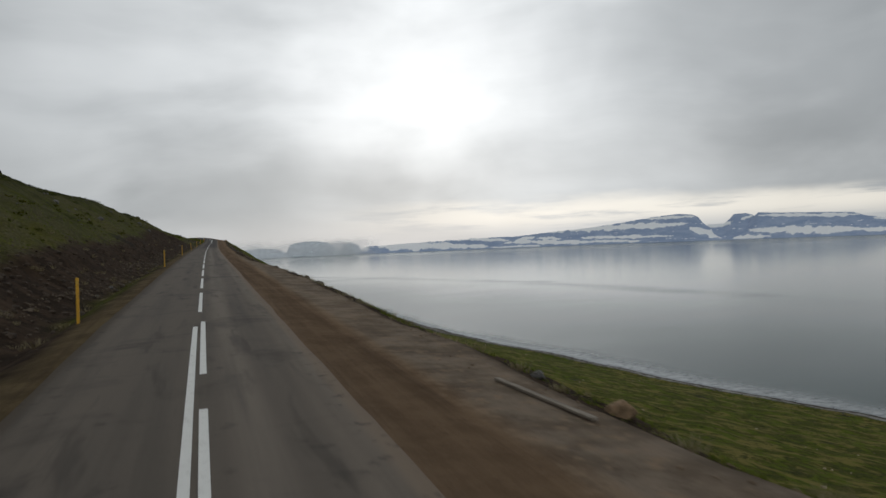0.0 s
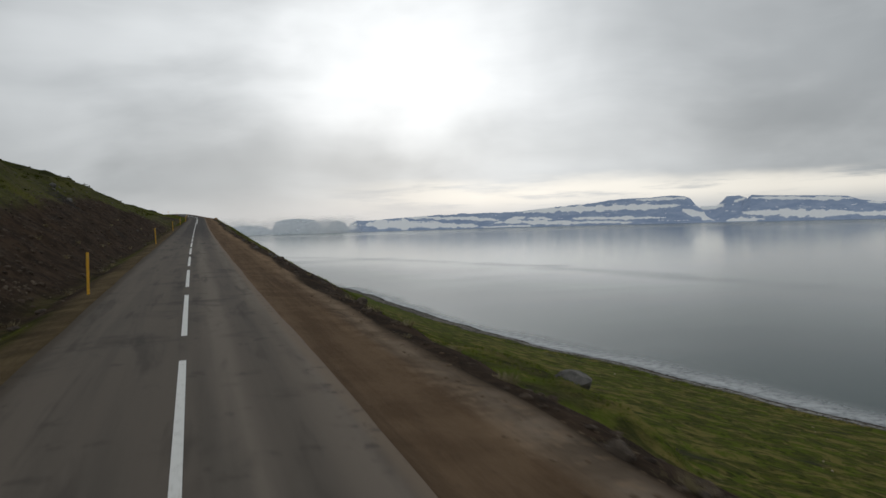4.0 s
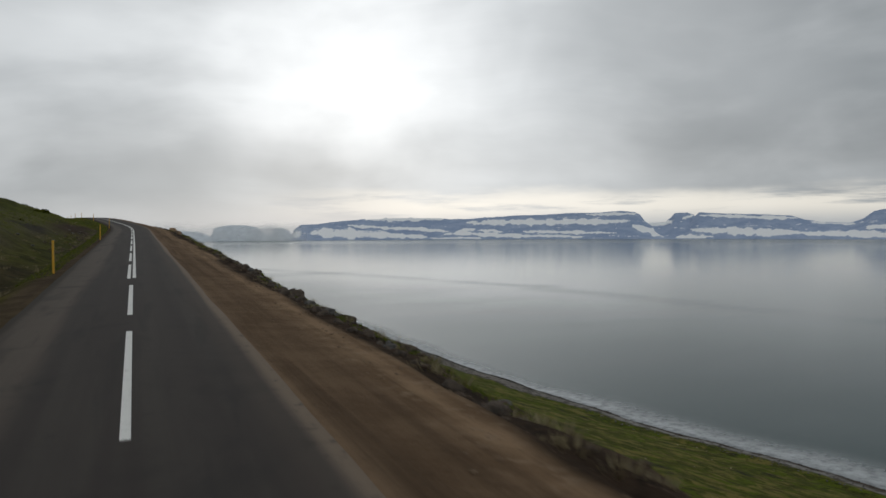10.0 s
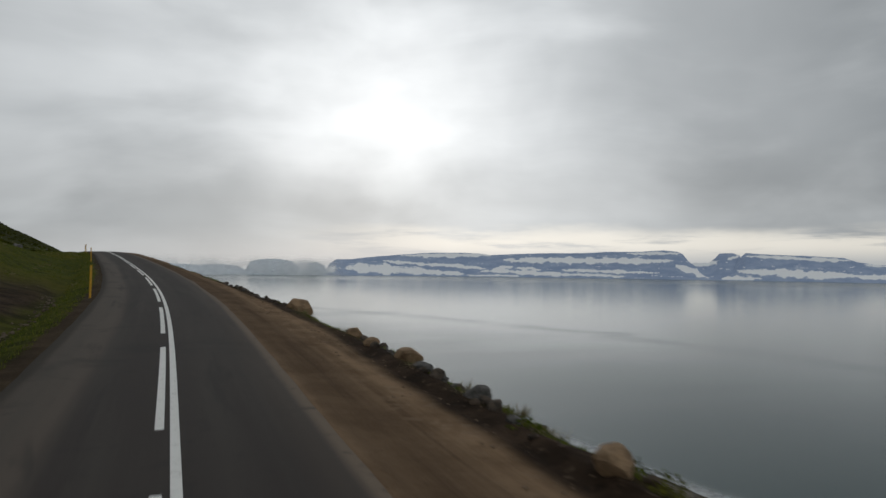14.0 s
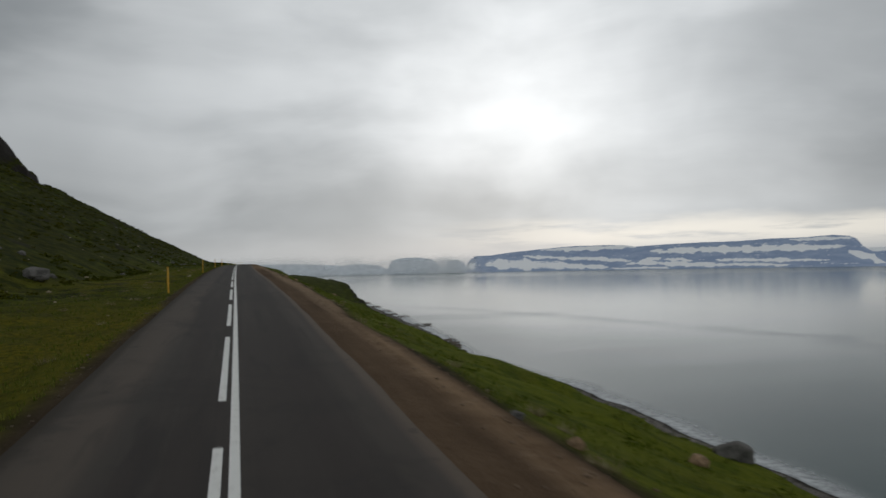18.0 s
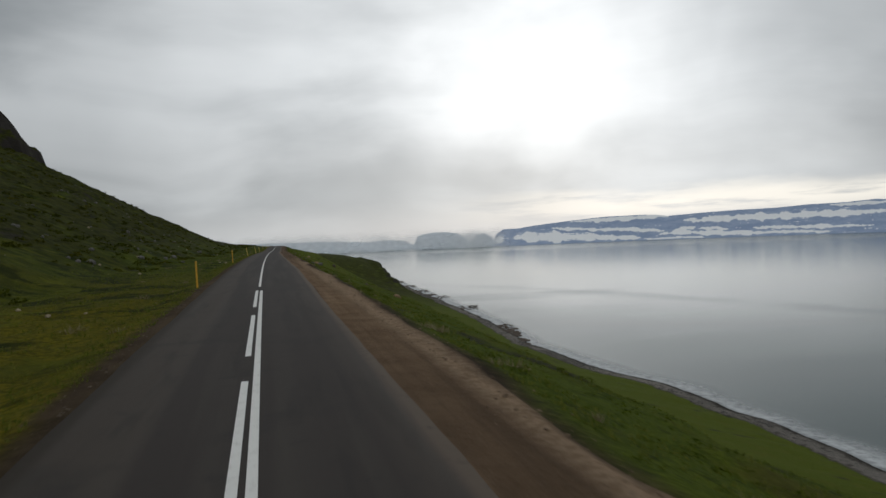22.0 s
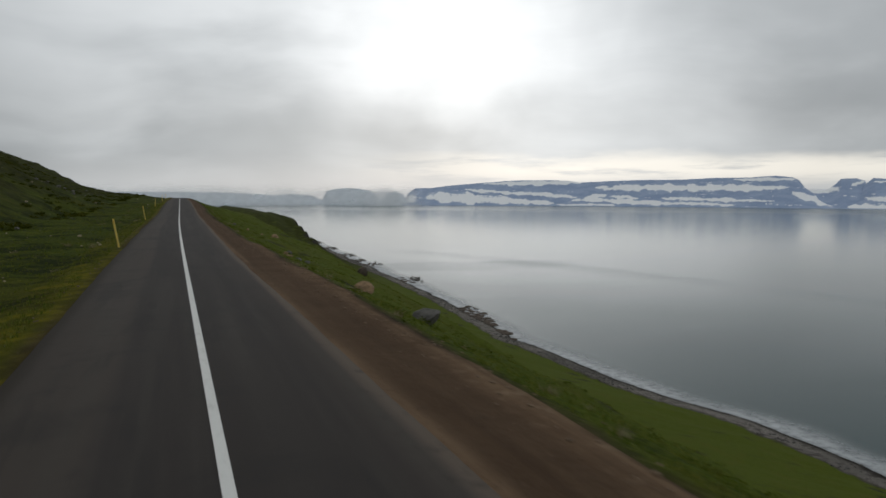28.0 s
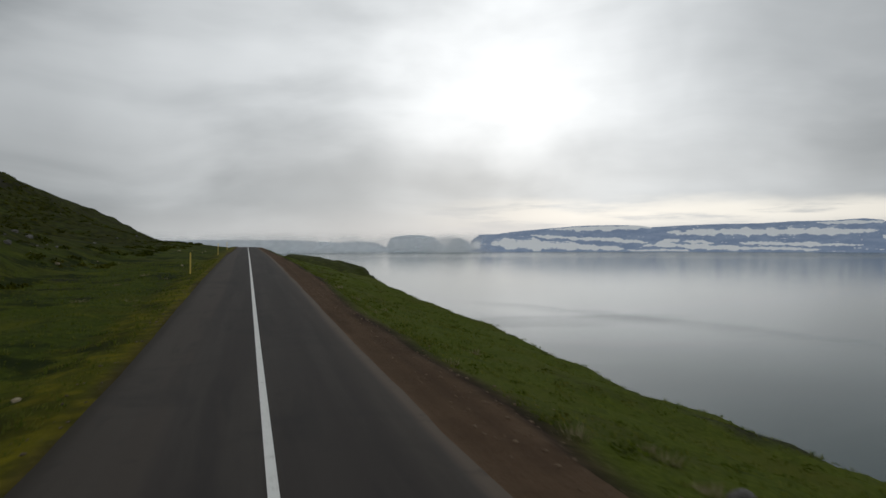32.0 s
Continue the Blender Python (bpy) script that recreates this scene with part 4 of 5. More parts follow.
def build_far_shore():
    centre = on_plan(370.0, 0.0)
    main = [(12.7, -60), (13.2, 4), (13.7, 32), (15.0, 36), (16.4, 52), (18.8, 70), (20.9, 84), (23.4, 88), (25.1, 84), (25.9, 73), (27.1, 78), (28.7, 84), (30.1, 89), (33.2, 92), (35.4, 103),
            (37.6, 104), (39.3, 115), (40.3, 105), (40.7, 90), (41.1, 44), (41.9, -6), (42.9, -50), (43.5, -32), (44.0, -8), (44.6, 58), (45.1, 98), (46.2, 92),
            (47.7, 86), (49.5, 80), (51.5, 70), (52.2, 48), (53.3, 30), (55.2, 23), (56.0, 50), (56.6, 92), (57.2, 104), (58.2, 110), (64.2, 91), (72, 110), (80, 60)]
    tower = [(40.4, -66), (40.9, 20), (41.4, 34), (42.6, 37), (43.0, 66), (43.3, 97), (44.2, 101), (44.7, 84), (45.2, -66)]
    cap = [(6.6, -66), (7.1, 12), (7.5, 22), (8.4, 31), (9.4, 30), (10.3, 15), (10.8, -20), (11.2, -40), (11.6, 5), (12.2, 12), (12.8, -10), (13.2, -66)]
    faint = [(-14, -10), (-6, 6), (0, 2), (3.4, -12), (4.2, -8), (5.0, -6), (6.0, -14), (6.9, -44), (7.4, -66)]
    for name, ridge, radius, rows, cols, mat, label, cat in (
            ("mountain", main, 4440, 100, 1500, FAR, "haze-blue basalt table mountain striped with snow across the fjord", "mountain"),
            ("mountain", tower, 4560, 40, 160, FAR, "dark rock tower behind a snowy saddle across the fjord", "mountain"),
            ("headland", cap, 4560, 16, 160, HAZED, "flat-topped headland with haze in its colour, fading in mist across the water", "headland"),
            ("mountain", faint, 4640, 10, 160, HAZED, "haze-pale far mountain low on the horizon", "mountain")):
        az0, az1 = ridge[0][0], ridge[-1][0]
        az, v = np.meshgrid(np.linspace(az0, az1, cols), np.linspace(0, 1, rows), indexing="ij")
        top = knots(ridge, az) + 3.0 * fractal(az * 3.0, az * 0, 3, 51)
        z = (SEA - 1) + (top - SEA + 1) * v
        # benches: the face steps back between cliffs
        h = z - SEA
        back = (420 if mat is FAR else 60) * v + (14 * np.floor(h / 34.0 + fractal(az * 2.0, v * 0, 2, 52)) + 14 * fractal(az * 5.0, h / 30.0, 4, 53)) * (1.0 if mat is FAR else 0.15)
        r = radius + back
        a = np.radians(az)
        x, y = centre[0] + np.sin(a) * r, centre[1] + np.cos(a) * r
        me = bpy.data.meshes.new(name)
        idx = np.arange(cols * rows).reshape(cols, rows)
        quads = np.stack([idx[:-1, :-1], idx[1:, :-1], idx[1:, 1:], idx[:-1, 1:]], -1).reshape(-1, 4)
        me.from_pydata(np.stack([x, y, z], -1).reshape(-1, 3).tolist(), [], quads.tolist())
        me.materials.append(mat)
        if mat is FAR:
            is_main = ridge is main
            # snowfields lying along the benches: (bearing from, to, height from, to, half thickness)
            west = [(18.8, 26.0, 130, 142, 13), (17.4, 22.8, 91, 64, 9), (14.4, 20.9, 50, 30, 27), (19.6, 23.9, 30, 14, 13), (12.8, 13.7, 27, 47, 28), (21.2, 25.6, 77, 49, 10), (24.0, 28.3, 7, 5, 7),
                    (26.2, 27.8, 48, 65, 15), (25.1, 32.5, 38, 18, 12), (28.1, 30.0, 57, 49, 9), (31.6, 39.0, 47, 37, 9), (32.1, 36.6, 20, 14, 7), (27.0, 40.0, 108, 110, 19), (36.6, 40.6, 158, 159, 9)]
            east = [(40.2, 42.7, 82, 16, 17), (45.1, 51.9, 147, 121, 10), (44.6, 52.2, 54, 33, 22), (43.5, 46.2, 9, 12, 11), (52.0, 58.0, 32, 28, 14), (52.7, 55.5, 98, 86, 8), (55.4, 61.0, 14, 16, 9),
                    (56.2, 58.4, 64, 72, 11), (57.2, 66.0, 150, 140, 6), (58.4, 70.0, 118, 112, 7), (59.0, 76.0, 88, 80, 9), (60.0, 78.0, 44, 40, 13)]
            saddle = [(40.4, 43.2, 92, 104, 22), (43.9, 44.7, 128, 152, 12)]
            bend_a = az + 0.22 * fractal(az * 2.4, h / 9.0, 4, 61)
            bend_h = h + 17 * fractal(az * 1.5, h / 22.0, 4, 62, 0.6) + 9 * fractal(az * 4.0, h / 60.0, 4, 63, 0.6)
            snow = np.full(h.shape, -1.0)
            for a0, a1, h0, h1, half in (west + east if is_main else saddle):
                u = (bend_a - a0) / (a1 - a0)
                taper = np.power(np.clip(4 * u * (1 - u), 0, 1), 0.35) * (0.72 + 0.9 * fractal(az * 2.2 + h0, az * 0 + h1, 3, 64))
                snow = np.maximum(snow, np.where((u > 0) & (u < 1), 1.2 * taper - np.abs(bend_h - h0 - (h1 - h0) * u) / (1.3 * half), -1.0))
            # thin leftover streaks along the ledges
            thin = fractal(az * 0.8, h / 5.5, 4, 65, 0.55) + 0.5 * fractal(az * 6.0, h / 16.0, 3, 67)
            snow = np.maximum(snow, (thin - 0.30) * 3.0)
            bands = fractal(az * 0.7, bend_h / 4.2, 4, 68, 0.55) + 0.4 * fractal(az * 5.0, h / 12.0, 3, 69)
            snow = snow - 1.1 * np.maximum(bands - 0.05, 0)
            snow = np.minimum(snow, (step(h, 2, 5) - 0.5) * 2)
            if is_main:
                snow = np.minimum(snow, 1 - 2 * step(v, 0.965, 0.985) * (fractal(az * 1.1, az * 0, 3, 66) > -0.16))
            snow = step(snow, -0.06, 0.10)
            me.attributes.new("snow", "FLOAT", "POINT").data.foreach_set("value", snow.reshape(-1).astype(np.float32))
        me.polygons.foreach_set("use_smooth", np.ones(len(quads), dtype=bool))
        me.update()
        tagged(new(name, me), label, cat, kind="structure")


def build_spit():
    centre = on_plan(370.0, 0.0)
    az, v = np.meshgrid(np.linspace(60.3, 74, 120), np.linspace(0, 1, 8), indexing="ij")
    top = 9.0 * step(az, 60.3, 62.5) + 5.0 * fractal(az * 2.0, az * 0, 4, 71)
    r = 3150 + 90 * v
    a = np.radians(az)
    z = SEA - 0.5 + np.maximum(top, 0.3) * np.sin(v * np.pi * 0.5)
    me = bpy.data.meshes.new("spit")
    idx = np.arange(az.size).reshape(az.shape)
    quads = np.stack([idx[:-1, :-1], idx[1:, :-1], idx[1:, 1:], idx[:-1, 1:]], -1).reshape(-1, 4)
    me.from_pydata(np.stack([centre[0] + np.sin(a) * r, centre[1] + np.cos(a) * r, z], -1).reshape(-1, 3).tolist(), [], quads.tolist())
    me.materials.append(DIM_LAND)
    tagged(new("spit", me), "low dark green spit of land out in the fjord", "spit", kind="structure")


def build_mist():
    centre = on_plan(370.0, 0.0)
    az, v = np.meshgrid(np.linspace(-16, 15.5, 200), np.linspace(0, 1, 14), indexing="ij")
    r = 4330 + 30 * np.sin(az)
    a = np.radians(az)
    me = bpy.data.meshes.new("mist")
    idx = np.arange(az.size).reshape(az.shape)
    quads = np.stack([idx[:-1, :-1], idx[1:, :-1], idx[1:, 1:], idx[:-1, 1:]], -1).reshape(-1, 4)
    z = SEA + 0.5 + 125 * v
    me.from_pydata(np.stack([centre[0] + np.sin(a) * r, centre[1] + np.cos(a) * r, z], -1).reshape(-1, 3).tolist(), [], quads.tolist())
    thick = (0.42 + 0.9 * fractal(az * 0.9, v * 2.5, 4, 72)) * (1 - step(v, 0.45, 1.0)) * (1 - 0.75 * step(az, 12.5, 15.5)) + 0.5 * np.exp(-((az - 11.6) / 1.1) ** 2) * (1 - step(v, 0.5, 0.9))
    edge = step(az, -16, -13) * (1 - step(az, 14.2, 15.4))
    me.attributes.new("thick", "FLOAT", "POINT").data.foreach_set("value", (np.clip(thick, 0, 0.85) * edge).reshape(-1).astype(np.float32))
    me.materials.append(MIST)
    ob = tagged(new("mist", me), "thin pale mist lying over the far water", "mist", kind="stuff")
    ob.visible_shadow = False


build_ground()
road = build_road()
build_markings(road)
build_sea()
build_far_shore()
build_spit()
build_mist()


# ---- things along the road ----
def part(name, bm, mat, parent, label=""):
    me = bpy.data.meshes.new(name)
    bm.to_mesh(me)
    bm.free()
    me.materials.append(mat)
    ob = new(name, me)
    ob.parent = parent
    if label:
        ob["label"] = label
    return ob


def box(bm, cx, cy, cz, sx, sy, sz, bevel=0.0):
    made = bmesh.ops.create_cube(bm, size=1.0, matrix=Matrix.LocRotScale((cx, cy, cz), None, (sx, sy, sz)))
    if bevel:
        edges = list({e for v in made["verts"] for e in v.link_edges})
        bmesh.ops.bevel(bm, geom=edges, offset=bevel, segments=2, affect="EDGES", profile=0.6)


def build_posts():
    first = tagged(new("marker_post"), "yellow plastic roadside marker post at the verge", "marker post", "marker posts along the road")
    bm = bmesh.new()
    box(bm, 0, 0, 0.66, 0.105, 0.045, 1.92, 0.015)
    part("post", bm, YELLOW, first)
    bm = bmesh.new()
    box(bm, 0, -0.026, 1.46, 0.06, 0.008, 0.14, 0.003)
    part("reflector", bm, WHITE, first, "small dull amber reflector plate")
    faded = first.children[0].data.copy()
    faded.materials[0] = FADED
    spots = [(27.8, -4.1), (74.1, -3.6), (123.5, -3.6), (172, -3.5), (222, -3.4), (272.5, -3.5), (317.6, -3.2), (366.8, -3.2), (418, -3.6), (468.2, -3.8), (513.3, -3.7),
             (559, -3.7), (607, -3.9), (649, -3.5), (694.3, -3.3), (743.7, -3.8), (800, -4.4), (849, -4.2), (898, -4.2)]
    rng = random.Random(4)
    for i, (s, lat) in enumerate(spots):
        x, y = on_plan(s, lat)
        z = float(ground_z(np.array([[s]]), np.array([[lat]]))[0, 0])
        lean = 9.0 if 640 < s < 760 else rng.uniform(-1.5, 1.5)
        m = pose(float(x), float(y), z, rng.uniform(-2, 2), -lean, float(np.interp(s, ALONG, TURN)))
        if i == 0:
            first.matrix_basis = m
        else:
            ob = copy_thing(first, m)
            if s > 640:
                tagged(ob, "faded yellow plastic marker post leaning at the verge", "marker post", "marker posts along the road")
                for child in ob.children:
                    if child.name.startswith("post"):
                        child.data = faded


build_posts()


def ico(level):
    bm = bmesh.new()
    bmesh.ops.create_icosphere(bm, subdivisions=level, radius=1.0)
    co = np.array([v.co[:] for v in bm.verts])
    faces = np.array([[v.index for v in f.verts] for f in bm.faces])
    bm.free()
    return co, faces


def rock_shape(seed, level=3):
    """An angular weathered stone about 2 m across, cut by a few planes."""
    rng = np.random.RandomState(seed)
    co, faces = ico(level)
    out = co * (1 + 0.28 * np.array([noise.fractal(Vector(c * 1.1 + seed), 1.0, 2.0, 3) for c in co])[:, None])
    for _ in range(9):
        n = rng.normal(size=3)
        n /= np.linalg.norm(n)
        d = out @ n - rng.uniform(0.62, 0.9)
        out = out - np.maximum(d, 0)[:, None] * n * 0.9
    out = out * np.array([1.0, rng.uniform(0.7, 0.95), rng.uniform(0.55, 0.8)])
    me = bpy.data.meshes.new("stone")
    me.from_pydata(out.tolist(), [], faces.tolist())
    return me


def stone_material(name, tone, dark, lichen):
    def build(k):
        at = place(k)
        n, f = k.noise(at, 1.4, 5.0, 0.62), k.noise(at, 9.0, 4.0, 0.65)
        col = k.mix(k.ramp(n, 0.4, 0.68), tone, dark)
        col = k.mix(k.ramp(f, 0.56, 0.74, 0.0, 0.7), col, lichen)
        return k.n("ShaderNodeBsdfPrincipled", Base_Color=col, Roughness=0.88, Specular_IOR_Level=0.25, Normal=bump(k, f, 0.6, 0.08))
    return material(name, build)


TAN = stone_material("tan_stone", (0.32, 0.210, 0.120), (0.17, 0.110, 0.062), (0.40, 0.30, 0.20))
GREY = stone_material("grey_stone", (0.150, 0.140, 0.128), (0.062, 0.058, 0.052), (0.27, 0.26, 0.235))
DARK = stone_material("dark_basalt", (0.115, 0.088, 0.066), (0.050, 0.040, 0.032), (0.21, 0.175, 0.135))
CLOD = stone_material("brown_clods", (0.20, 0.140, 0.090), (0.120, 0.080, 0.050), (0.29, 0.215, 0.150))
BANK_STONE = stone_material("bank_stones", (0.085, 0.060, 0.042), (0.028, 0.019, 0.013), (0.19, 0.155, 0.12))
PALE = stone_material("pale_stones", (0.40, 0.33, 0.22), (0.22, 0.175, 0.115), (0.52, 0.45, 0.33))
PEBBLE = stone_material("brown_pebbles", (0.150, 0.115, 0.082), (0.070, 0.052, 0.036), (0.24, 0.195, 0.145))
SHAPES = {m: [rock_shape(11 * j + i) for i in range(3)] for j, m in enumerate((TAN, GREY, DARK))}
for m, shapes in SHAPES.items():
    for me in shapes:
        me.materials.append(m)


def stand(s, lat):
    x, y = on_plan(s, lat)
    return float(x), float(y), float(ground_z(np.array([[float(s)]]), np.array([[float(lat)]]))[0, 0])


def put_stone(name, rng, s, lat, size, mat, label, group="", lift=0.25):
    ob = new(name, rng.choice(SHAPES[mat]))
    x, y, z = stand(s, lat)
    r = size / 2
    ob.matrix_basis = pose(x, y, z + r * lift, rng.uniform(-14, 14), rng.uniform(-14, 14), rng.uniform(0, 360)) @ Matrix.Diagonal((r, r, r, 1))
    tagged(ob, label, "boulder" if name == "boulder" else "rock", group)


def build_boulders():
    rng = random.Random(8)
    first_half = [(125.5, 18.4, 2.4, GREY), (364, 6.6, 1.7, TAN), (352, 6.2, 0.7, TAN), (346.0, 6.2, 0.9, TAN), (344.4, 6.1, 0.6, GREY), (341, 6.1, 0.7, GREY), (349, 6.0, 0.6, TAN), (335.5, 5.75, 0.85, TAN),
           (256, 6.0, 0.5, GREY), (262, 6.2, 0.6, DARK), (414, 5.6, 0.4, GREY), (432.4, 5.6, 0.4, TAN), (434, 5.2, 0.35, GREY), (506, 11.0, 1.0, TAN), (500.2, 5.3, 0.5, TAN), (498.2, 6.2, 0.5, TAN), (576.6, 6.0, 0.4, GREY)]
    second_half = [(444.5, 18.0, 1.7, GREY), (441, 14.0, 0.8, TAN), (581, 12.3, 0.9, TAN), (603, 12.0, 1.0, DARK), (684, 11.3, 1.7, GREY), (696, 11.1, 1.6, TAN), (701, 7.6, 0.8, GREY), (703, 7.4, 0.6, TAN), (705, 9.0, 0.7, GREY), (709.6, 8.0, 0.5, TAN), (715.4, 9.2, 0.6, GREY),
           (721, 17.2, 1.6, DARK), (740, 10.9, 1.1, TAN), (742, 9.6, 0.6, TAN), (746, 8.2, 0.5, TAN), (752, 7.0, 0.5, GREY), (12, 7.9, 0.7, TAN), (15, 7.6, 0.5, GREY), (608, 6.0, 0.5, GREY), (635, 5.6, 0.5, GREY),
           (488, -15.6, 2.6, GREY), (455, -12.0, 0.9, GREY), (530, -15.0, 1.0, GREY), (452, -16.0, 1.5, DARK), (700, -17, 1.3, GREY)]
    words = {TAN: "tan weathered boulder half sunk in the grassy slope", GREY: "grey lichen-spotted boulder resting on the slope", DARK: "dark angular basalt boulder at the edge of the bank"}
    for s, lat, size, mat in first_half + second_half:
        put_stone("boulder", rng, s, lat, size, mat, words[mat], "boulders on the slope", 0.30)
    for _ in range(150):
        s = rng.choice((rng.uniform(60, 332), rng.uniform(366, 384)))
        e = float(knots(GRAVEL_EDGE, s))
        put_stone("rock", rng, s, e + 0.5 + abs(rng.gauss(0, 1.3)), rng.uniform(0.18, 0.55), rng.choice((DARK, DARK, GREY)), "rough basalt rock along the crumbling bank edge", "rocks along the bank edge")
    for _ in range(90):
        s = rng.uniform(243, 292)
        put_stone("rock", rng, s, float(knots(GRAVEL_EDGE, s)) + 0.5 + abs(rng.gauss(0, 0.8)), rng.uniform(0.2, 0.55), rng.choice((DARK, DARK, GREY)), "rough grey-brown rock heaped along the bank edge", "rocks along the bank edge", 0.05)
    for _ in range(20):
        s = rng.uniform(339, 354)
        put_stone("rock", rng, s, 5.9 + abs(rng.gauss(0.2, 0.6)), rng.uniform(0.2, 0.5), rng.choice((DARK, DARK, GREY)), "rough basalt rock along the crumbling bank edge", "rocks along the bank edge")
    for _ in range(80):
        s = rng.choice((rng.uniform(-5, 235), rng.uniform(300, 350)))
        put_stone("rock", rng, s, -4.9 - abs(rng.gauss(0, 1.8)), rng.uniform(0.2, 0.5), rng.choice((DARK, DARK, GREY)), "rough stone lying in the roadside ditch", "stones in the ditch")


def scatter(name, mat, s, lat, size, level, seed, label, cat, squash=0.65, sink=0.1, z=None):
    """Many small stones as one object."""
    rng = np.random.RandomState(seed)
    co, faces = ico(level)
    n = len(s)
    x, y = on_plan(s, lat)
    z = ground_z(s, lat) if z is None else z
    shape = co[None] * (1 + 0.35 * (rng.rand(n, len(co), 1) - 0.5)) * (size / 2)[:, None, None] * np.stack([np.ones(n), rng.uniform(0.6, 1, n), np.full(n, squash)], -1)[:, None]
    a = rng.rand(n) * 6.283
    c, d = np.cos(a)[:, None], np.sin(a)[:, None]
    px = shape[..., 0] * c - shape[..., 1] * d + x[:, None]
    py = shape[..., 0] * d + shape[..., 1] * c + y[:, None]
    pz = shape[..., 2] + z[:, None] + (size * sink)[:, None]
    f = (faces[None] + (np.arange(n) * len(co))[:, None, None]).reshape(-1, 3)
    me = bpy.data.meshes.new(name)
    me.from_pydata(np.stack([px, py, pz], -1).reshape(-1, 3).tolist(), [], f.tolist())
    me.materials.append(mat)
    tagged(new(name, me), label, cat, kind="stuff")


def build_stones():
    rng = np.random.RandomState(3)
    n = 9000
    s = rng.uniform(-10, 790, n)
    lat = knots(GRAVEL_EDGE, s) + np.where(rng.rand(n) < 0.75, rng.normal(-0.35, 0.40, n), rng.normal(0.6, 0.8, n))
    scatter("loose_stones", CLOD, s, np.maximum(lat, 3.2), 0.02 + 0.09 * rng.rand(n) ** 3, 1, 5, "brown clods and stones along the outer gravel edge", "stones", squash=0.5)
    n = 3000
    s = rng.uniform(-10, 790, n)
    lat = np.where(s < 380, -4.4 - np.abs(rng.normal(0, 1.4, n)), rng.uniform(-3.7, -3.1, n))
    scatter("verge_stones", PEBBLE, s, lat, 0.02 + 0.10 * rng.rand(n) ** 3, 1, 15, "small stones scattered along the hillward ditch", "stones", squash=0.5)
    n = 700
    s = np.where(rng.rand(n) < 0.6, rng.uniform(28, 130, n), rng.uniform(300, 374, n))
    lat = np.where(s < 200, -6.4, -5.6) + rng.normal(0, 0.22, n) + 0.5 * np.sin(s / 7.0)
    scatter("drain_stones", PEBBLE, s, lat, rng.uniform(0.08, 0.24, n), 1, 9, "pale stones lining the ditch below the bank", "stones")
    n = 4200
    s = rng.uniform(-15, 262, n)
    lat = -(5.6 + rng.rand(n) * (knots(CUT_TOP, s) - 4.8))
    scatter("bank_stones", BANK_STONE, s, lat, 0.06 + 0.42 * rng.rand(n) ** 3, 1, 21, "dark brown stones and clods in the raw cut bank", "stones", squash=0.6, sink=0.0)
    n = 1500
    s = rng.uniform(55, 350, n)
    lat = knots(GRAVEL_EDGE, s) + 0.4 + np.abs(rng.normal(0, 1.5, n))
    scatter("edge_stones", BANK_STONE, s, lat, 0.06 + 0.30 * rng.rand(n) ** 3, 1, 22, "brown stones on the earth bank below the gravel", "stones", squash=0.6, sink=0.0)
    n = 3000
    s = 180 + 1320 * rng.rand(n) ** 0.7
    lat = shore_lat(s) - 4.5 + np.clip(rng.normal(0, 3.0, n), -6, 6)
    s, lat = (q[fractal(s / 26.0, s * 0, 3, 66) > -0.06 * step(s, 420, 480) - 0.5 * (1 - step(s, 420, 480))] for q in (s, lat))
    n = len(s)
    scatter("shore_stones", GREY, s, lat, rng.uniform(0.3, 0.9, n) + 0.7 * rng.rand(n) ** 2 * step(s, 500, 800), 1, 6, "grey wet stones along the shore", "shore stones")
    n = 1900
    s = np.where(rng.rand(n) < 0.2, rng.uniform(-20, 235, n), rng.uniform(415, 1050, n))
    lat = -13.0 - 100 * rng.rand(n) ** 1.6
    keep = fractal(s / 18.0, lat / 12.0, 3, 37) > np.where(s > 400, 0.12, -0.02)
    scatter("hill_stones", GREY, s[keep], lat[keep], (0.25 + 1.0 * rng.rand(n) ** 3)[keep], 1, 13, "pale stones and outcrops strewn over the hillside", "stones")
    n = 1400
    s, lat = rng.uniform(40, 430, n), 22 + 175 * rng.rand(n)
    keep = (fractal(s / 11.0, lat / 11.0, 3, 61) > 0.17) & (lat < shore_lat(s) - 8)
    scatter("slope_stones", PALE, s[keep], lat[keep], (0.25 + 0.75 * rng.rand(n) ** 2.5)[keep], 1, 62, "pale stones strewn over the seaward grass slope", "stones", squash=0.6)
    n = 320
    s, lat = rng.uniform(430, 880, n), -4.6 - 26 * rng.rand(n) ** 1.4
    keep = fractal(s / 9.0, lat / 7.0, 3, 63) > 0.03
    scatter("meadow_stones", PALE, s[keep], lat[keep], (0.10 + 0.40 * rng.rand(n) ** 2)[keep], 1, 64, "pale stones lying in the hillward meadow", "stones", squash=0.55)
    groups = [(1030, 4), (1060, 8), (1088, 12), (1108, 14), (1275, 22), (1290, 26), (1435, 22), (1490, 16), (1560, 18), (1680, 16), (1800, 20), (1900, 14)]
    s = np.concatenate([c + rng.normal(0, 5 + 0.008 * (c - 900), 26) for c, _ in groups])
    reach = np.concatenate([np.full(26, r) for _, r in groups]) * rng.rand(len(s)) ** 1.3
    lat = shore_lat(s) + 1.0 + reach
    scatter("rock_ledges", DARK, s + reach * 0.5, lat, rng.uniform(2.0, 7.0, len(s)) * (1 - 0.02 * reach), 1, 7, "flat dark rock ledges running out into the water", "rock ledges", squash=0.28, sink=0.02, z=np.full(len(s), SEA + 0.2))


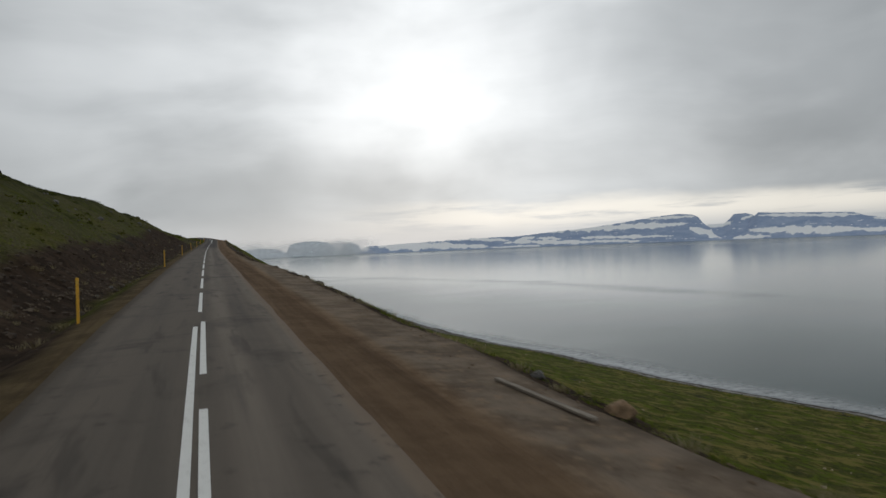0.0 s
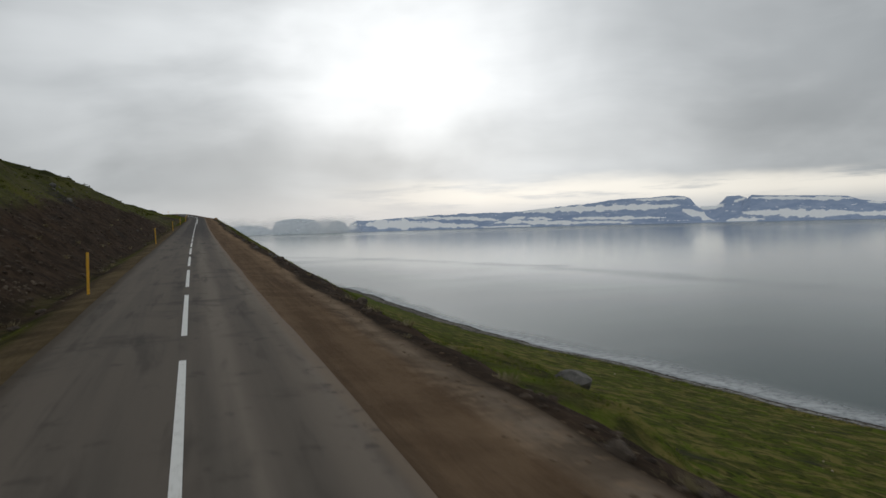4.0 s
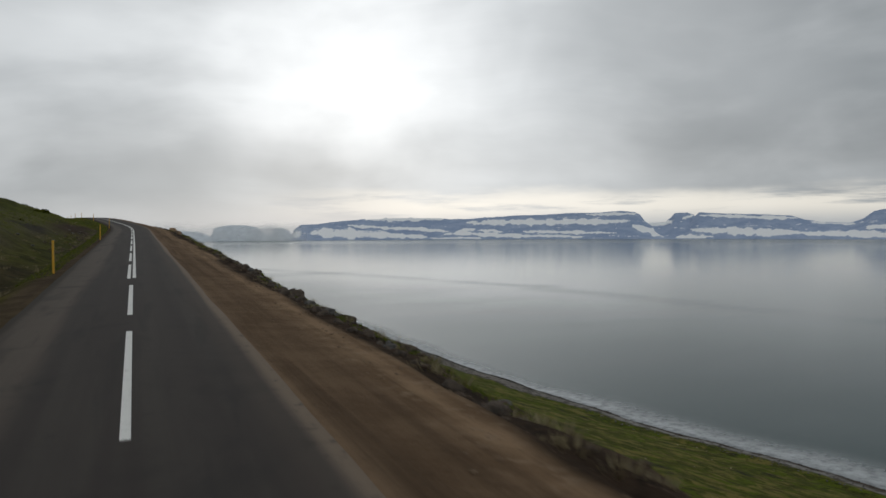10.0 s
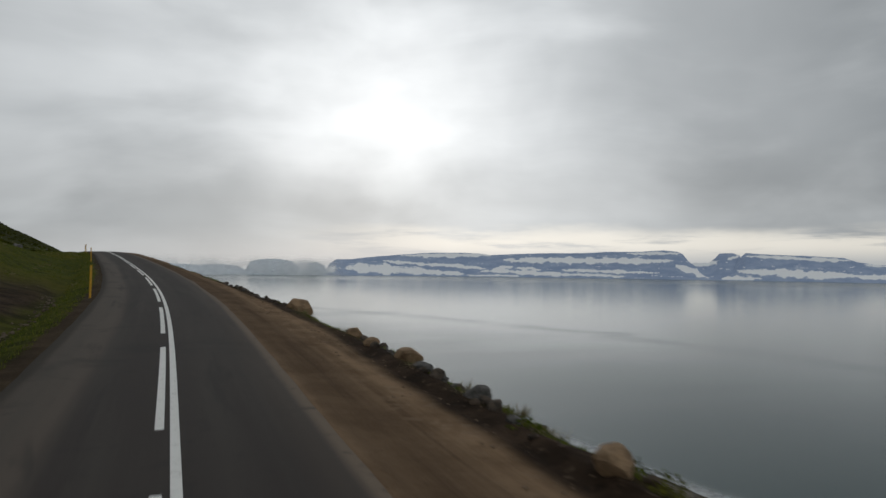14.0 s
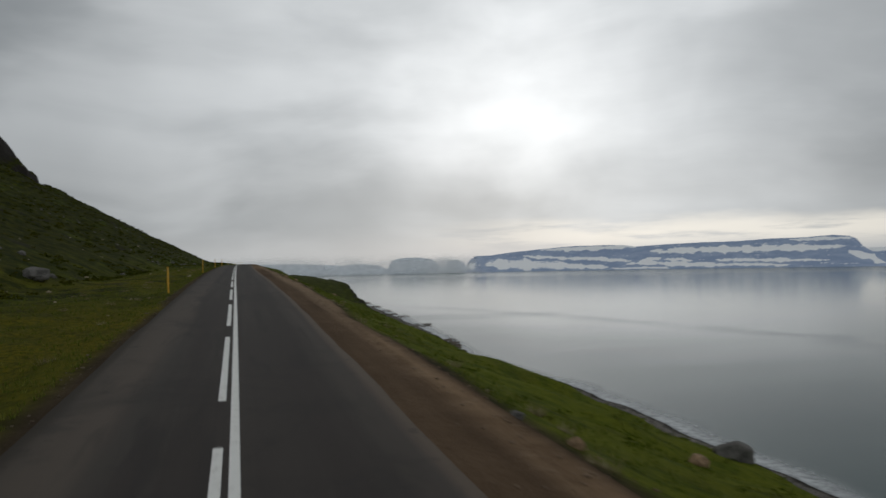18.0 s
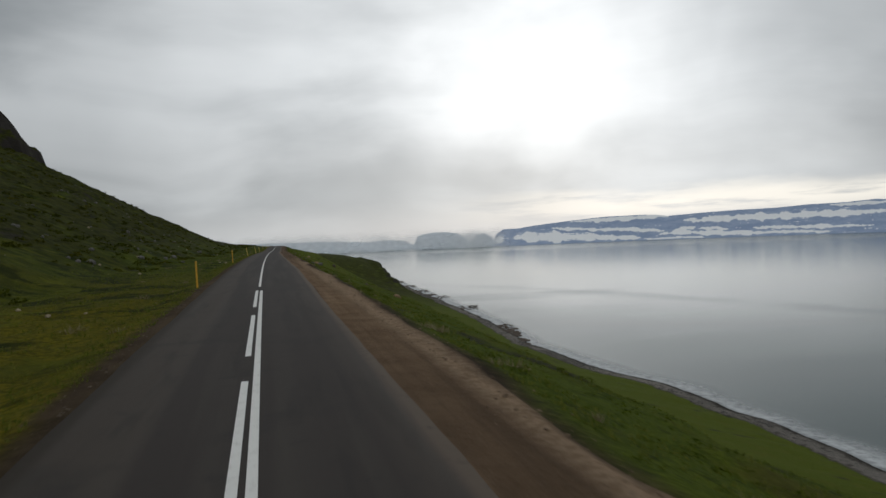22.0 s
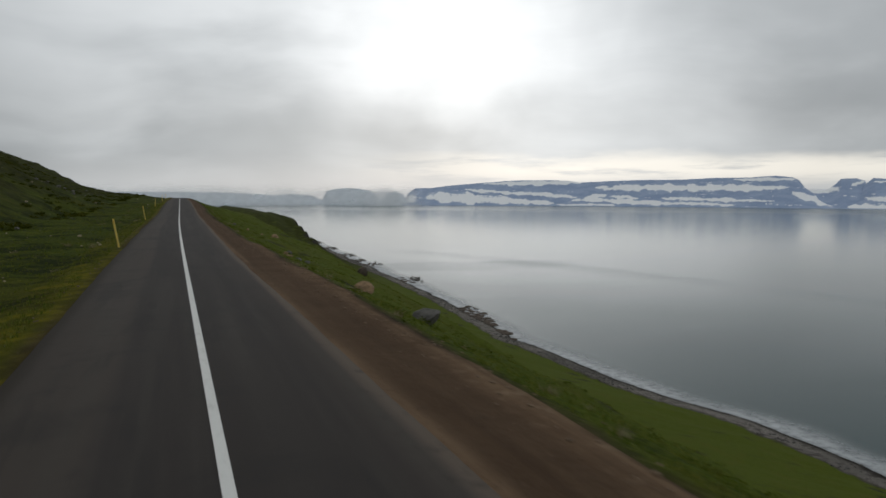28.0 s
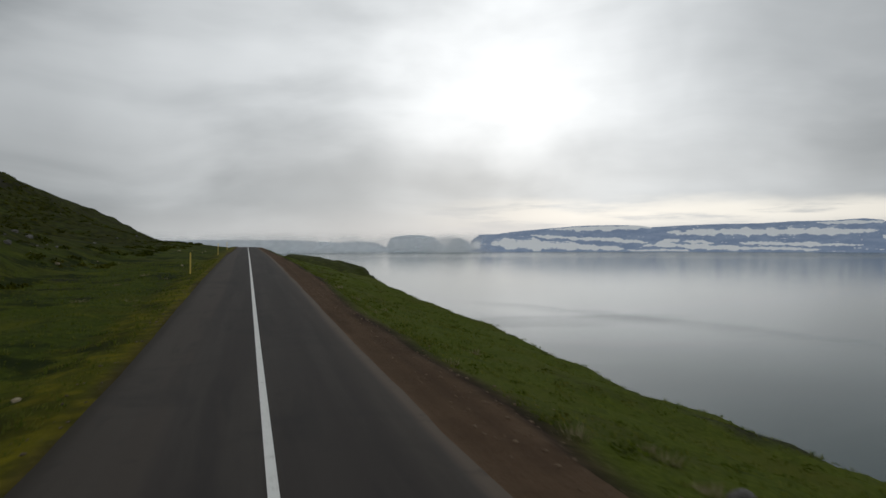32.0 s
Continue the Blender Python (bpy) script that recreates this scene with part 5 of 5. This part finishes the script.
def build_grass():
    rng = np.random.RandomState(12)
    for name, n, side, reach, label in (("verge_grass", 60000, -1, 13.0, "rough green and straw grass on the hillward verge"), ("slope_grass", 120000, 1, 24.0, "rough green grass on the seaward slope")):
        s = rng.uniform(-10, 830, n)
        off = rng.rand(n) ** 1.5 * reach
        if side < 0:
            lat = -(3.5 + off)
            keep = (s > 380 + 20 * rng.rand(n)) | (-lat > knots(CUT_TOP, s) + 0.5) | ((s > 270) & (-lat < 5.0))
        else:
            lat = knots(GRAVEL_EDGE, s) + 0.9 + off + 4.2 * step(s, 25, 70) * (1 - step(s, 210, 260))
            keep = fractal(s / 5.0, lat / 5.0, 3, 16) > -0.14
        s, lat = s[keep], lat[keep]
        m, blades = len(s), 5
        x, y = on_plan(s, lat)
        z = ground_z(s, lat)
        hgt = (0.035 + 0.10 * rng.rand(m) ** 2)[:, None]
        a = rng.rand(m, blades) * 6.283
        r = 0.10 * rng.rand(m, blades)
        bx, by = x[:, None] + np.cos(a) * r, y[:, None] + np.sin(a) * r
        w = 0.022
        lean = 1.1 * hgt * rng.rand(m, blades)
        p0 = np.stack([bx - np.sin(a) * w, by + np.cos(a) * w, np.repeat(z[:, None] - 0.05, blades, 1)], -1)
        p1 = np.stack([bx + np.sin(a) * w, by - np.cos(a) * w, np.repeat(z[:, None] - 0.05, blades, 1)], -1)
        p2 = np.stack([bx + np.cos(a) * lean, by + np.sin(a) * lean, z[:, None] + hgt * (0.6 + 0.6 * rng.rand(m, blades))], -1)
        co = np.stack([p0, p1, p2], 2).reshape(-1, 3)
        me = bpy.data.meshes.new(name)
        me.from_pydata(co.tolist(), [], np.arange(len(co)).reshape(-1, 3).tolist())
        me.materials.append(BLADES)
        tagged(new(name, me), label, "grass", kind="stuff")


def build_dry_grass():
    rng = np.random.RandomState(31)
    n, blades = 760, 46
    s = np.where(rng.rand(n) < 0.3, rng.uniform(-5, 90, n), np.where(rng.rand(n) < 0.4, rng.uniform(225, 345, n), rng.uniform(100, 800, n)))
    edge = knots(GRAVEL_EDGE, s)
    lat = np.where(rng.rand(n) < 0.62, edge + 0.5 + np.abs(rng.normal(0.3, 1.1, n)), -4.6 - np.abs(rng.normal(0.3, 2.6, n)))
    x, y = on_plan(s, lat)
    z = ground_z(s, lat)
    size = rng.uniform(0.12, 0.42, n)[:, None]
    a = rng.rand(n, blades) * 6.283
    r = size * np.sqrt(rng.rand(n, blades)) * 0.8
    bx, by = x[:, None] + np.cos(a) * r, y[:, None] + np.sin(a) * r
    tip = size * (0.25 + 0.45 * rng.rand(n, blades))
    out = size * (0.2 + 0.5 * rng.rand(n, blades))
    w = 0.014
    base = np.repeat(z[:, None] - 0.08, blades, 1)
    p0 = np.stack([bx - np.sin(a) * w, by + np.cos(a) * w, base], -1)
    p1 = np.stack([bx + np.sin(a) * w, by - np.cos(a) * w, base], -1)
    p2 = np.stack([bx + np.cos(a) * out, by + np.sin(a) * out, z[:, None] + tip], -1)
    co = np.stack([p0, p1, p2], 2).reshape(-1, 3)
    me = bpy.data.meshes.new("dry_grass")
    me.from_pydata(co.tolist(), [], np.arange(len(co)).reshape(-1, 3).tolist())
    me.materials.append(STRAW)
    tagged(new("dry_grass", me), "pale dry grass tufts along the bank edges", "grass", kind="stuff")


def build_plank():
    bm = bmesh.new()
    box(bm, 0, 0, 0.03, 0.12, 3.4, 0.05, 0.008)
    me = bpy.data.meshes.new("plank")
    bm.to_mesh(me)
    bm.free()
    me.materials.append(PLANK)
    ob = tagged(new("plank", me), "weathered grey wooden plank lying on the gravel edge", "plank")
    x, y, z = stand(11.2, 5.8)
    ob.matrix_basis = pose(x, y, z + 0.02, 1.5, 0, 4.0)


def shrub_look(k):
    isl = k.n("ShaderNodeNewGeometry").outputs["Random Per Island"]
    patch = k.noise(place(k), 0.09, 3.0, 0.5)
    col = k.mix(isl, (0.020, 0.027, 0.003), (0.066, 0.074, 0.008))
    col = k.mix(k.ramp(patch, 0.45, 0.62, 0.0, 0.6), col, k.mix(isl, (0.050, 0.052, 0.005), (0.120, 0.105, 0.014)))
    return k.n("ShaderNodeBsdfDiffuse", Color=col)


def tussock_look(k):
    isl = k.n("ShaderNodeNewGeometry").outputs["Random Per Island"]
    patch = k.noise(place(k), 0.3, 3.0, 0.5)
    col = k.mix(isl, (0.026, 0.044, 0.003), (0.105, 0.130, 0.012))
    col = k.mix(k.ramp(patch, 0.52, 0.66, 0.0, 0.7), col, k.mix(isl, (0.070, 0.062, 0.008), (0.190, 0.160, 0.040)))
    return k.n("ShaderNodeBsdfDiffuse", Color=col)


def build_shrubs():
    """Low willow scrub: every shrub is a mound of small tilted leaf clumps."""
    rng = np.random.RandomState(77)
    mat, green = material("scrub_leaves", shrub_look), material("tussock_leaves", tussock_look)
    for name, n, lo, hi, near, reach, leaves, label in (
            ("slope_tussocks", 5200, 385, 960, -0.8, 26.0, 44, "green grass tussocks on the seaward slope"),
            ("edge_tussocks", 560, 284, 384, -0.6, 5.0, 60, "mossy tussocks along the edge of the bank"),
            ("hillside_scrub", 6500, 395, 1150, 13.0, 110.0, 44, "low dark green willow scrub covering the hillside"),
            ("moss_hummocks", 1500, -20, 330, 11.0, 50.0, 36, "mossy heather hummocks above the cut bank")):
        s = rng.uniform(lo, hi, n)
        lat = -(near + reach * rng.rand(n) ** 1.7)
        if near < 0:
            lat = knots(GRAVEL_EDGE, s) - near + reach * rng.rand(n) ** 1.3
        keep = (fractal(s / 16.0, lat / 11.0, 3, 35) > -0.03) & ((lat > 0) | (-lat > knots(CUT_TOP, s) + 1.0))
        s, lat = s[keep], lat[keep]
        m = len(s)
        size = 0.35 + 0.65 * rng.rand(m) ** 2 + 0.008 * np.maximum(-lat - 20, 0)
        if name != "hillside_scrub":
            size = size * 0.7 if near > 0 else 0.14 + 0.30 * rng.rand(m) ** 2
        x, y = on_plan(s, lat)
        z = ground_z(s, lat)
        a, r, up = rng.rand(m, leaves) * 6.283, np.sqrt(rng.rand(m, leaves)), rng.rand(m, leaves)
        px = x[:, None] + np.cos(a) * r * size[:, None] * 0.8
        py = y[:, None] + np.sin(a) * r * size[:, None] * 0.8
        pz = z[:, None] + size[:, None] * (0.55 * up * (1 - 0.7 * r * r) - 0.04)
        centre = np.stack([px, py, pz], -1)
        leaf = (0.09 + 0.10 * rng.rand(m, leaves, 1)) * size[:, None, None] * (0.6 if near < 0 else 1.0)
        u, w = rng.normal(size=(m, leaves, 3)), rng.normal(size=(m, leaves, 3))
        u, w = u / np.linalg.norm(u, axis=-1, keepdims=True), w / np.linalg.norm(w, axis=-1, keepdims=True)
        co = np.stack([centre - u * leaf, centre + w * leaf, centre + u * leaf, centre - w * leaf], 2).reshape(-1, 3)
        me = bpy.data.meshes.new(name)
        me.from_pydata(co.tolist(), [], np.arange(len(co)).reshape(-1, 4).tolist())
        me.materials.append(green if near < 0 else mat)
        tagged(new(name, me), label, "scrub" if near > 0 else "grass", kind="stuff")


build_shrubs()
build_dry_grass()
build_plank()
build_boulders()
build_stones()
build_grass()
